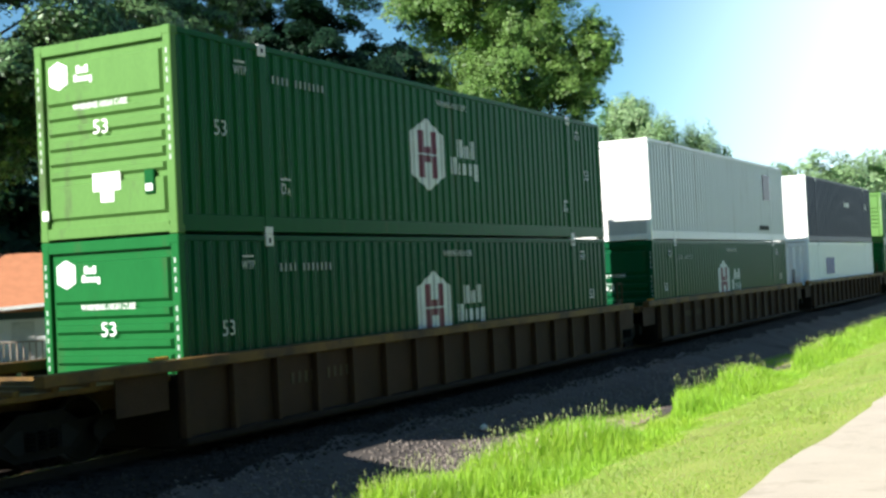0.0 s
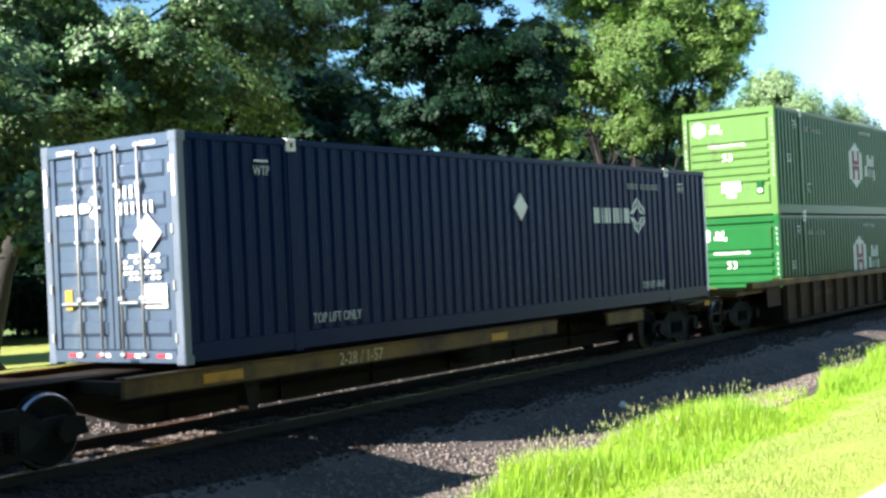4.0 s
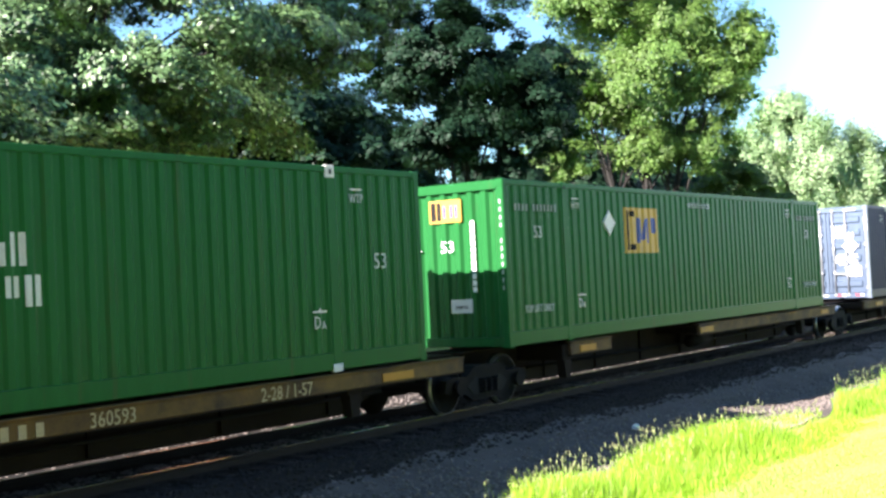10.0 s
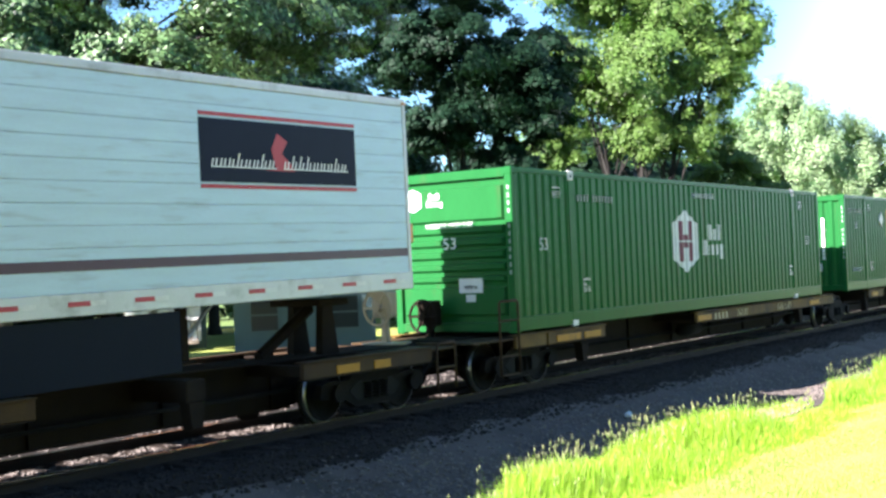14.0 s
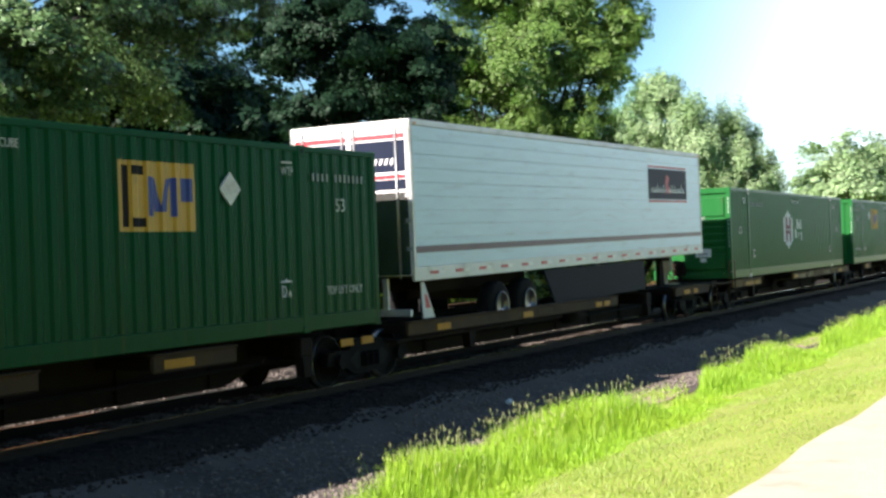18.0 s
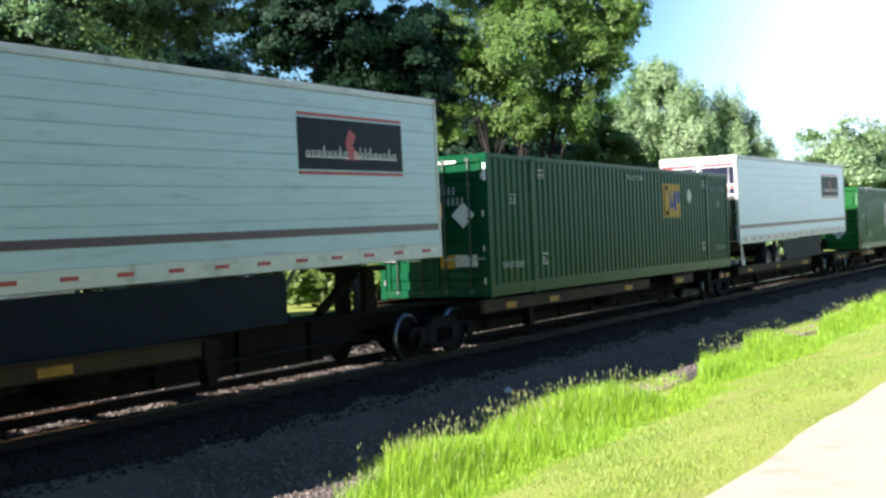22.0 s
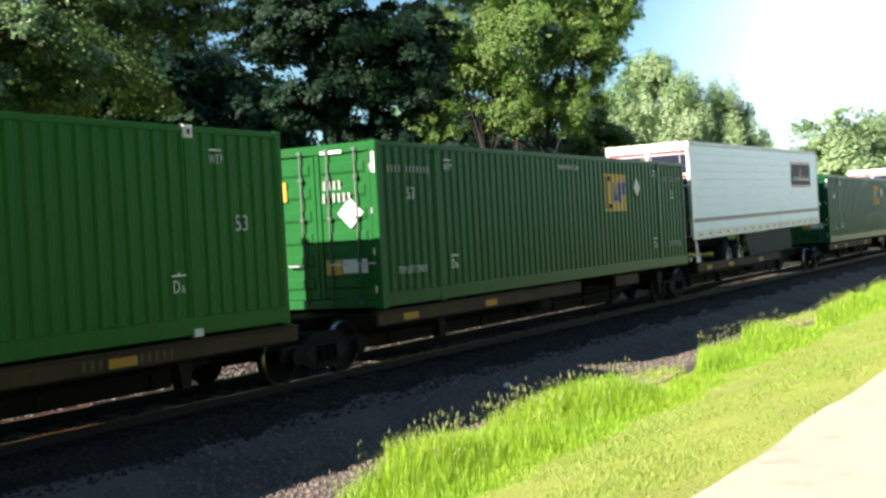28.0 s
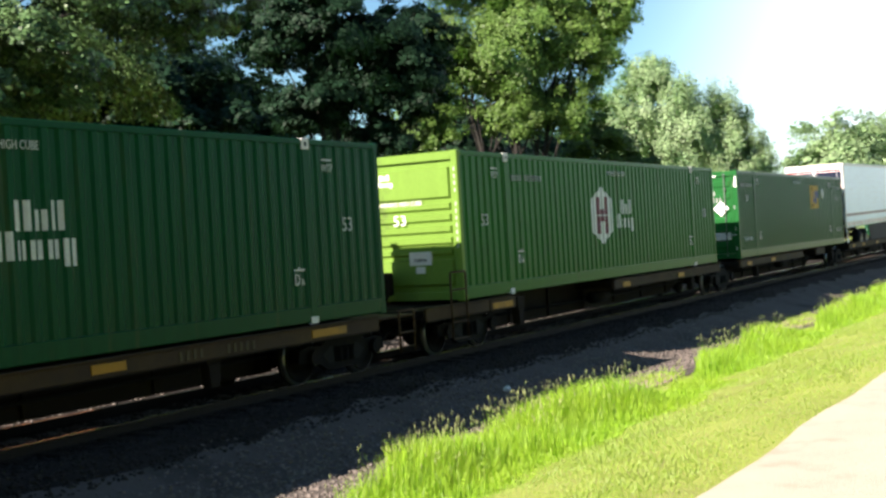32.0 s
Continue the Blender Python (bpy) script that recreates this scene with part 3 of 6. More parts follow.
def stone(rng):
    """One angular stone."""
    v = OCTA * rng.uniform(0.55, 1.25, (6, 1)) + rng.normal(0, 0.18, (6, 3))
    q = rng.normal(size=4)
    w, x, y, z = q / np.linalg.norm(q)
    r = np.array([[1 - 2 * (y * y + z * z), 2 * (x * y - z * w), 2 * (x * z + y * w)], [2 * (x * y + z * w), 1 - 2 * (x * x + z * z), 2 * (y * z - x * w)],
                  [2 * (x * z - y * w), 2 * (y * z + x * w), 1 - 2 * (x * x + y * y)]])
    return v @ r.T * rng.uniform(0.022, 0.046) * np.array((1, 1, 0.8)), OCTA_F


def near_stones(rng, n):
    x = 5 + 33 * rng.beta(1.2, 2.2, n)
    y = 7.3 + 3.9 * rng.uniform(0, 1, n)
    keep = (y > 7.3 + 0.4 * np.abs(np.sin(x * 0.9))) & (rng.uniform(0, 1, n) > (y - 9.5 - 0.25 * np.sin(x * 1.1)) / 0.9)
    return [np.array((a, b, ground_z(a, b) + 0.018)) for a, b in zip(x[keep], y[keep])]


def track_stones(rng, n):
    x = 5 + 50 * rng.beta(1.1, 1.8, n)
    y = np.where(rng.uniform(0, 1, n) < 0.62, rng.uniform(11.95, 13.15, n), rng.uniform(14.3, 18.2, n))
    return [np.array((a, b, ground_z(a, b) + 0.02)) for a, b in zip(x, y)]


def dark_stones(rng, n):
    x = 5 + 40 * rng.beta(1.1, 2.0, n)
    y = rng.uniform(10.2, 12.1, n)
    return [np.array((a, b, ground_z(a, b) + 0.016)) for a, b in zip(x, y)]


def patch_stones(rng, n):
    out = []
    for k in range(n):
        cx, cy, rx, ry = SOIL[k % 3]
        a, q = rng.uniform(0, 2 * np.pi), rng.uniform(0, 1.25) ** 0.7
        x, y = cx + rx * q * np.cos(a), cy + ry * q * np.sin(a)
        out.append(np.array((x, y, ground_z(x, y) + 0.03)))
    return out


for nm, cnt, pl, mt, lb in (("verge_gravel", 1100, patch_stones, "stone_sand", "loose sandy pebbles on the bare soil"), ("ballast_stones", 15000, near_stones, "stone_grey", "loose grey ballast stones on the shoulder"), ("oily_stones", 8000, dark_stones, "stone_oily_shade", "oil-stained ballast stones with the train's shade in their tone"),
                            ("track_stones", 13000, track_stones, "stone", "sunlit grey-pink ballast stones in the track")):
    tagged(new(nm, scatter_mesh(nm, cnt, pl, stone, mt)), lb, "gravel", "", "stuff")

pale = solid("pale_stone", Shape().lathe([(-0.09, 0.02), (-0.06, 0.05), (0.02, 0.065), (0.08, 0.03)], (19.2, 9.65, ground_z(19.2, 9.65) + 0.05), "x", 9), "white_old", "pale stone lying on the ballast shoulder", "stone")

# ---- track ----
RAIL_OUT = [(-0.07, -0.16), (0.07, -0.16), (0.07, -0.148), (0.012, -0.13), (0.010, -0.045), (0.036, -0.034), (0.036, -0.008), (-0.036, -0.008), (-0.036, -0.034),
            (-0.010, -0.045), (-0.012, -0.13), (-0.07, -0.148)]
for y in (TRACK_Y - 0.753, TRACK_Y + 0.753):
    s = Shape()
    n = len(RAIL_OUT)
    s.add([(-300, y + a, b) for a, b in RAIL_OUT] + [(900, y + a, b) for a, b in RAIL_OUT], [(k, (k + 1) % n, n + (k + 1) % n, n + k) for k in range(n)])
    rail = solid("rail", s, "rail", "rusty steel running rail with polished head", "rail", "structure", "rails")
    part("rail_head", Shape().box(-300, 900, y - 0.034, y + 0.034, -0.008, 0.0, 0.003), "rail_top", rail, "bright worn running surface")


# ---- containers ----
LEN, WID, HIG = 16.42, 2.59, 2.90
SIDE = {}


def wave(x0, x1, pitch=0.272, depth=0.027):
    """Stations of a trapezoid corrugation between two posts: (x, inward offset)."""
    n = max(1, round((x1 - x0) / pitch))
    p = (x1 - x0) / n
    out = [(x0, 0.0)]
    for i in range(n):
        a = x0 + i * p
        out += [(a + 0.16 * p, 0.0), (a + 0.34 * p, depth), (a + 0.66 * p, depth), (a + 0.84 * p, 0.0)]
    return out + [(x1, 0.0)]


def sheet(stations, z0, z1, y, inward):
    """A corrugated sheet standing along x, 3 mm thick look from its fold."""
    s = Shape()
    v = []
    for x, d in stations:
        v += [(x, y + inward * d, z0), (x, y + inward * d, z1)]
    s.add(v, [(2 * i, 2 * i + 2, 2 * i + 3, 2 * i + 1) for i in range(len(stations) - 1)])
    return s


def side_mesh(mat, sign):
    if (mat, sign) not in SIDE:
        s = Shape()
        y = sign * (WID / 2 - 0.012)
        for a, b in ((-LEN / 2 + 0.12, -6.18), (-6.02, 6.02), (6.18, LEN / 2 - 0.12)):
            t = sheet(wave(a, b), 0.27, HIG - 0.09, y, -sign)
            s.add(t.v, t.f)
        SIDE[mat, sign] = s.mesh("side_wall", mat)
    return SIDE[mat, sign]


def hexagon(cx, cz, w, h, y0, y1):
    s = Shape()
    return s.prism([(cx, cz - h / 2), (cx + w / 2, cz - 0.30 * h), (cx + w / 2, cz + 0.30 * h), (cx, cz + h / 2), (cx - w / 2, cz + 0.30 * h), (cx - w / 2, cz - 0.30 * h)], y0, y1)


def diamond(cx, cz, w, h, y0, y1):
    return Shape().prism([(cx, cz - h / 2), (cx + w / 2, cz), (cx, cz + h / 2), (cx - w / 2, cz)], y0, y1)


YS = -WID / 2 - 0.004     # outer face of the near side
XR = -LEN / 2             # rear end


def text_on_side(c, words, size, x, z, mat="side_white"):
    part("lettering", lettering(words, size, mat, 1.0 if words == "53" else 0.76), None, c, "stencilled white lettering", at=pose(x, YS - 0.001, z))


def side_mark(c, x, z):
    """A large and a small letter under a bar with an arrow head."""
    part("lettering", lettering("D", 0.25, "white_old"), None, c, "stencilled white letter", at=pose(x - 0.06, YS - 0.001, z))
    part("lettering", lettering("A", 0.16, "white_old"), None, c, "small stencilled white letter", at=pose(x + 0.075, YS - 0.001, z - 0.035))
    part("mark_line", Shape().prism([(x - 0.14, z + 0.145), (x + 0.14, z + 0.145), (x + 0.14, z + 0.17), (x + 0.03, z + 0.17), (x, z + 0.205), (x - 0.03, z + 0.17), (x - 0.14, z + 0.17)], YS - 0.004, YS + 0.004), "white_old", c, "white bar with an arrow head")


def top_mark(c, x, z):
    """Three letters under a bar."""
    text_on_side(c, "WTP", 0.19, x, z)
    part("mark_line", Shape().box(x - 0.13, x + 0.13, YS - 0.004, YS + 0.004, z + 0.125, z + 0.15), "white_old", c, "short white bar")


STATIONS = [q for a, b in ((-LEN / 2 + 0.12, -6.18), (-6.02, 6.02), (6.18, LEN / 2 - 0.12)) for q in wave(a, b)]


def painted(outline, lift=0.002):
    """Paint of a convex outline (x, z) that follows the folds of the near side."""
    sx, sd = [a for a, b in STATIONS], [b for a, b in STATIONS]
    lo, hi = min(a for a, b in outline), max(a for a, b in outline)
    xs = sorted({lo, hi} | {a for a, b in outline} | {a for a in sx if lo < a < hi})
    n = len(outline)
    v = []
    for x in xs:
        zs = []
        for k in range(n):
            (a, za), (b, zb) = outline[k], outline[(k + 1) % n]
            if min(a, b) - 1e-7 <= x <= max(a, b) + 1e-7:
                zs += [za, zb] if abs(a - b) < 1e-7 else [za + (zb - za) * (x - a) / (b - a)]
        y = -WID / 2 + 0.012 + float(np.interp(x, sx, sd))
        for yy in (y - lift, y - lift + 0.0015):
            v += [(x, yy, min(zs)), (x, yy, max(zs))]
    f = []
    for i in range(len(xs) - 1):
        a, b = 4 * i, 4 * i + 4
        f += [(a, b, b + 1, a + 1), (a + 2, a + 3, b + 3, b + 2), (a + 1, b + 1, b + 3, a + 3), (a, a + 2, b + 2, b)]
    return Shape().add(v, f)


def block(x0, x1, z0, z1, slant=0.0):
    return [(x0, z0), (x1, z0), (x1 + slant, z1), (x0 + slant, z1)]


def word_bars(c, x, z, letters, mat="decal_white"):
    """Plain painted bars in pairs, one pair for each letter: (start, width, height, drop)."""
    for dx, wd, h, dz in letters:
        for q in (0.0, wd * 0.60):
            part("word_bar", painted(block(x + dx + q, x + dx + q + wd * 0.36, z + dz, z + dz + h)), mat, c, "faded white painted bar")


def emblem_hexagon(c, x, z):
    """White hexagon with maroon blocks, and white word bars beside it."""
    x -= 0.10
    w, h = 1.27, 1.38
    plate = part("emblem_plate", painted([(x, z - h / 2), (x + w / 2, z - 0.29 * h), (x + w / 2, z + 0.29 * h), (x, z + h / 2), (x - w / 2, z + 0.29 * h), (x - w / 2, z - 0.29 * h)]), "decal_white", c, "faded white hexagonal emblem")
    for a, b in ((-0.34, -0.13), (-0.105, 0.105), (0.13, 0.34)):
        for z0, z1 in ((-0.45, -0.015), (0.015, 0.45)):
            if a > -0.2 and b < 0.2:
                z0, z1 = max(z0, -0.15), min(z1, 0.15)
            part("emblem_bar", painted(block(x + a, x + b, z + z0, z + z1), 0.0045), "decal_maroon", plate, "dark maroon emblem block")
    word_bars(c, x, z, ((1.20, 0.25, 0.36, 0.02), (1.51, 0.19, 0.25, 0.02), (1.76, 0.20, 0.36, 0.02), (0.92, 0.25, 0.34, -0.32), (1.23, 0.13, 0.23, -0.32), (1.41, 0.21, 0.23, -0.32), (1.68, 0.19, 0.23, -0.32), (1.93, 0.22, 0.34, -0.42)))


def emblem_square(c, x, z):
    """Yellow square with black and blue blocks."""
    p = part("emblem_plate", painted(block(x - 0.74, x + 0.74, z - 0.46, z + 0.46)), "yellow", c, "yellow square emblem")
    for a, b in ((-0.68, -0.54), (-0.50, -0.24)):
        pieces("emblem_black", painted(block(x + a, x + b, z - 0.40, z + 0.40) if a < -0.6 else block(x + a, x + b, z - 0.40, z - 0.28), 0.0045), "black", p, "black emblem block")
    for z0, z1 in ((0.28, 0.40),):
        pieces("emblem_black", painted(block(x - 0.50, x - 0.26, z + z0, z + z1), 0.0045), "black", p)
    for a, w, lean in ((-0.20, 0.11, 0.0), (-0.06, 0.12, -0.16), (0.02, 0.11, 0.16), (0.24, 0.11, 0.0)):
        lo, hi = (-0.26, 0.26) if lean == 0 else (-0.20, 0.24)
        pieces("emblem_blue", painted(block(x + a, x + a + w, z + lo, z + hi, lean * 0.7), 0.0045 + 0.001 * (lean != 0)), "blue", p, "blue emblem block")
    pieces("emblem_blue", painted(block(x + 0.42, x + 0.66, z - 0.06, z + 0.26), 0.0045), "blue", p)


def emblem_rings(c, x, z, s=1.0, y=None, face="side"):
    """White word bars and a broken diamond ring."""
    x -= 0.10
    word_bars(c, x, z - 0.15, [(k * 0.335, 0.27, 0.30, 0.0) for k in range(5)])
    cx = x + 1.98
    for a, b in ((1, 1), (1, -1), (-1, -1), (-1, 1)):
        for r0, r1 in ((0.20, 0.29), (0.33, 0.42)):
            g = 0.03
            part("emblem_ring", painted([(cx + a * g, z + b * (r0 - g)), (cx + a * g, z + b * (r1 - g)), (cx + a * (r1 - g), z + b * g), (cx + a * (r0 - g), z + b * g)]), "decal_white", c, "white broken diamond ring")


def container(label, paint, end="ribs", end_paint=None, rib_pale=False, group="shipping containers", post=None, casting="white_old"):
    """A long corrugated box: walls, rails, posts, castings, doors or ribbed end."""
    c = thing("shipping_container", label, "container", group)
    ep = end_paint or paint
    steel = "galv" if ep == "navy_lit_door" else "galv_old"
    part("side_wall", side_mesh(paint, -1), None, c)
    part("side_wall", side_mesh(paint, 1), None, c)
    roof = Shape()
    n = 60
    v = []
    for i in range(n + 1):
        x = XR + 0.1 + (LEN - 0.2) * i / n
        z = HIG - 0.03 + (0.018 if i % 2 else 0)
        v += [(x, -WID / 2 + 0.05, z), (x, WID / 2 - 0.05, z)]
    roof.add(v, [(2 * i, 2 * i + 2, 2 * i + 3, 2 * i + 1) for i in range(n)])
    part("roof", roof, paint, c)
    part("floor", Shape().box(XR + 0.1, -XR - 0.1, -WID / 2 + 0.06, WID / 2 - 0.06, 0.10, 0.16), "wood", c)
    for sg in (-1, 1):
        y0, y1 = sorted((sg * WID / 2, sg * (WID / 2 - 0.06)))
        part("bottom_rail", Shape().box(XR + 0.11, -XR - 0.11, y0, y1, 0.03, 0.275, 0.01), paint, c)
        part("top_rail", Shape().box(XR + 0.11, -XR - 0.11, y0, y1, HIG - 0.095, HIG - 0.005, 0.008), paint, c)
        for x in (XR, -XR - 0.13):
            part("corner_post", Shape().box(x, x + 0.13, y0, y1 if sg > 0 else y0 + 0.14, 0.02, HIG, 0.012) if sg < 0 else Shape().box(x, x + 0.13, y1 - 0.14, y1, 0.02, HIG, 0.012), (post or ep) if x == XR else paint, c)
        for x in (-6.10, 6.10):
            part("lifting_post", Shape().box(x - 0.09, x + 0.09, y0 - 0.004 if sg < 0 else y0, y1 if sg < 0 else y1 + 0.004, 0.02, HIG, 0.012), paint, c)
            part("lifting_casting", Shape().box(x - 0.10, x + 0.10, y0 - 0.012 if sg < 0 else y0, y1 if sg < 0 else y1 + 0.012, HIG - 0.175, HIG + 0.006, 0.012), casting, c, "worn pale lifting casting" if casting == "white_old" else "painted lifting casting")
            if sg < 0:
                part("casting_hole", Shape().box(x - 0.028, x + 0.028, y0 - 0.015, y0 - 0.008, HIG - 0.12, HIG - 0.05), "black", c, "dark casting hole")
                part("foot_casting", Shape().box(x - 0.10, x + 0.10, y0 - 0.012, y1, 0.0, 0.12, 0.012), "white_old" if rib_pale else paint, c, "lower corner casting")
        for x in (XR, -XR - 0.16):
            for z in (0, HIG - 0.13):
                part("corner_casting", Shape().box(x - 0.004, x + 0.164, y0 - 0.005 if sg < 0 else y0 - 0.10, y1 + 0.10 if sg < 0 else y1 + 0.005, z, z + 0.135, 0.015), (post or ep) if x == XR else paint, c)
    # front end: plain ribbed wall
    s = Shape().box(-XR - 0.07, -XR - 0.03, -WID / 2 + 0.13, WID / 2 - 0.13, 0.05, HIG - 0.05)
    wall = part("end_wall", s, paint, c)
    for k in range(6):
        y = -0.95 + 0.38 * k
        part("end_rib", Shape().box(-XR - 0.032, -XR + 0.0, y - 0.08, y + 0.08, 0.25, HIG - 0.25, 0.012), paint, wall)
    # rear end
    part("end_header", Shape().box(XR, XR + 0.12, -WID / 2 + 0.14, WID / 2 - 0.14, HIG - 0.17, HIG - 0.005, 0.01), ep, c)
    part("end_sill", Shape().box(XR, XR + 0.12, -WID / 2 + 0.14, WID / 2 - 0.14, 0.03, 0.19, 0.01), ep, c)
    if end == "ribs":
        s = Shape().box(XR + 0.07, XR + 0.10, -WID / 2 + 0.14, WID / 2 - 0.14, 0.19, HIG - 0.17)
        wall = part("end_wall", s, ep, c)
        z = 0.30
        for hgt in (0.52, 0.13, 0.15, 0.15, 0.15, 0.15, 0.62):
            # raised panels with sloped shoulders
            y0, y1 = -WID / 2 + 0.20, WID / 2 - 0.20
            rib = Shape().add([(XR + 0.069, y0, z), (XR + 0.069, y1, z), (XR + 0.069, y1, z + hgt), (XR + 0.069, y0, z + hgt),
                               (XR + 0.018, y0 + 0.03, z + 0.045), (XR + 0.018, y1 - 0.03, z + 0.045), (XR + 0.018, y1 - 0.03, z + hgt - 0.015), (XR + 0.018, y0 + 0.03, z + hgt - 0.015)],
                              [(0, 3, 2, 1), (4, 5, 6, 7), (0, 1, 5, 4), (1, 2, 6, 5), (2, 3, 7, 6), (3, 0, 4, 7)])
            part("end_rib", rib, ep, wall)
            z += hgt + 0.072
    elif end == "corrugated":
        s = Shape()
        st = wave(-WID / 2 + 0.14, WID / 2 - 0.14, 0.30, 0.05)
        v = []
        for y, d in st:
            v += [(XR + 0.03 + d, y, 0.19), (XR + 0.03 + d, y, HIG - 0.17)]
        s.add(v, [(2 * i, 2 * i + 1, 2 * i + 3, 2 * i + 2) for i in range(len(st) - 1)])
        part("end_wall", s, ep, c)
    elif end == "doors":
        for y0, y1 in ((-WID / 2 + 0.15, -0.008), (0.008, WID / 2 - 0.15)):
            s = Shape().box(XR + 0.05, XR + 0.085, y0, y1, 0.20, HIG - 0.18)
            s.box(XR + 0.02, XR + 0.05, y0, y0 + 0.09, 0.20, HIG - 0.18, 0.008).box(XR + 0.02, XR + 0.05, y1 - 0.09, y1, 0.20, HIG - 0.18, 0.008)
            door = part("door", s, ep, c)
            for k in range(6):
                z = 0.36 + k * 0.40
                rib = Shape().add([(XR + 0.049, y0 + 0.1, z), (XR + 0.05, y1 - 0.1, z), (XR + 0.05, y1 - 0.1, z + 0.22), (XR + 0.05, y0 + 0.1, z + 0.22),
                       (XR + 0.022, y0 + 0.13, z + 0.05), (XR + 0.022, y1 - 0.13, z + 0.05), (XR + 0.022, y1 - 0.13, z + 0.19), (XR + 0.022, y0 + 0.13, z + 0.19)],
                                  [(0, 3, 2, 1), (4, 5, 6, 7), (0, 1, 5, 4), (1, 2, 6, 5), (2, 3, 7, 6), (3, 0, 4, 7)])
                part("door_rib", rib, ep, door)
            sg = -1 if y0 < -0.5 else 1
            for y in ((0.20 * sg, 0.60 * sg) if ep == "navy_lit_door" else (y0 + 0.28, y1 - 0.28)):
                part("locking_bar", Shape().rod((XR - 0.012, y, 0.10), (XR - 0.012, y, HIG - 0.08), 0.019, 8), steel, door, "dull steel locking bar", smooth=True)
                k = Shape()
                for z in (0.14, 0.85, 1.6, 2.3, HIG - 0.12):
                    k.box(XR - 0.038, XR + 0.02, y - 0.045, y + 0.045, z - 0.025, z + 0.025, 0.006)
                pieces("bar_bracket", k, steel, door)
                part("door_handle", Shape().box(XR - 0.05, XR - 0.03, y - 0.34 if y < 0 else y, y if y < 0 else y + 0.34, 0.78, 0.815, 0.006), "galv", door, "galvanised door handle")
            k = Shape()
            yy = y0 if y0 < -0.5 else y1
            for z in (0.35, 1.0, 1.7, 2.45):
                k.rod((XR - 0.004, yy + (-0.03 if yy < 0 else 0.03), z - 0.06), (XR - 0.004, yy + (-0.03 if yy < 0 else 0.03), z + 0.06), 0.022, 8)
            part("hinge", k, "galv", door)
    return c


def end_plate(c, name, y0, y1, z0, z1, mat, label, x=None):
    x = XR + 0.016 if x is None else x
    part(name, Shape().box(x - 0.006, x + 0.03, y0, y1, z0, z1), mat, c, label)


def end_text(c, words, size, y, z, mat="white", x=None):
    part("lettering", lettering(words, size, mat, 1.1 if words == "53" else 0.8), None, c, "white stencilled lettering", at=pose(XR + 0.014 if x is None else x, y, z, 0, 0, -90))


BARS = {}


def id_column(c, y, z1, n, mat="faded_white"):
    """A column of short bars that stands for an upright number on the end post."""
    z = z1
    for k in range(n):
        if k == 4:
            z -= 0.13
        if ("end", mat) not in BARS:
            BARS["end", mat] = Shape().box(-0.006, 0.01, -0.016, 0.016, -0.075, 0).mesh("number_bar", mat)
        part("number_bar", BARS["end", mat], None, c, "white bar of an upright number", at=pose(XR, y, z))
        z -= 0.135


def bar_part(parent, x, y, z, w, h, mat, label, depth=0.008):
    """One plain upright bar facing -y; alike bars share their mesh."""
    key = (round(w, 4), round(h, 4), depth, mat)
    if key not in BARS:
        BARS[key] = Shape().box(0, w, -depth, 0.002, 0, h).mesh("number_bar", mat)
    return part("number_bar", BARS[key], None, parent, label, at=pose(x, y, z))


def id_bars(c, x, z, n=11, h=0.12, w=0.075, mat="faded_white"):
    for k in range(n):
        bar_part(c, x + k * (w + 0.05) + (0.12 if k > 3 else 0), YS, z, w * 0.55, h, mat, "faded white bar of a number")


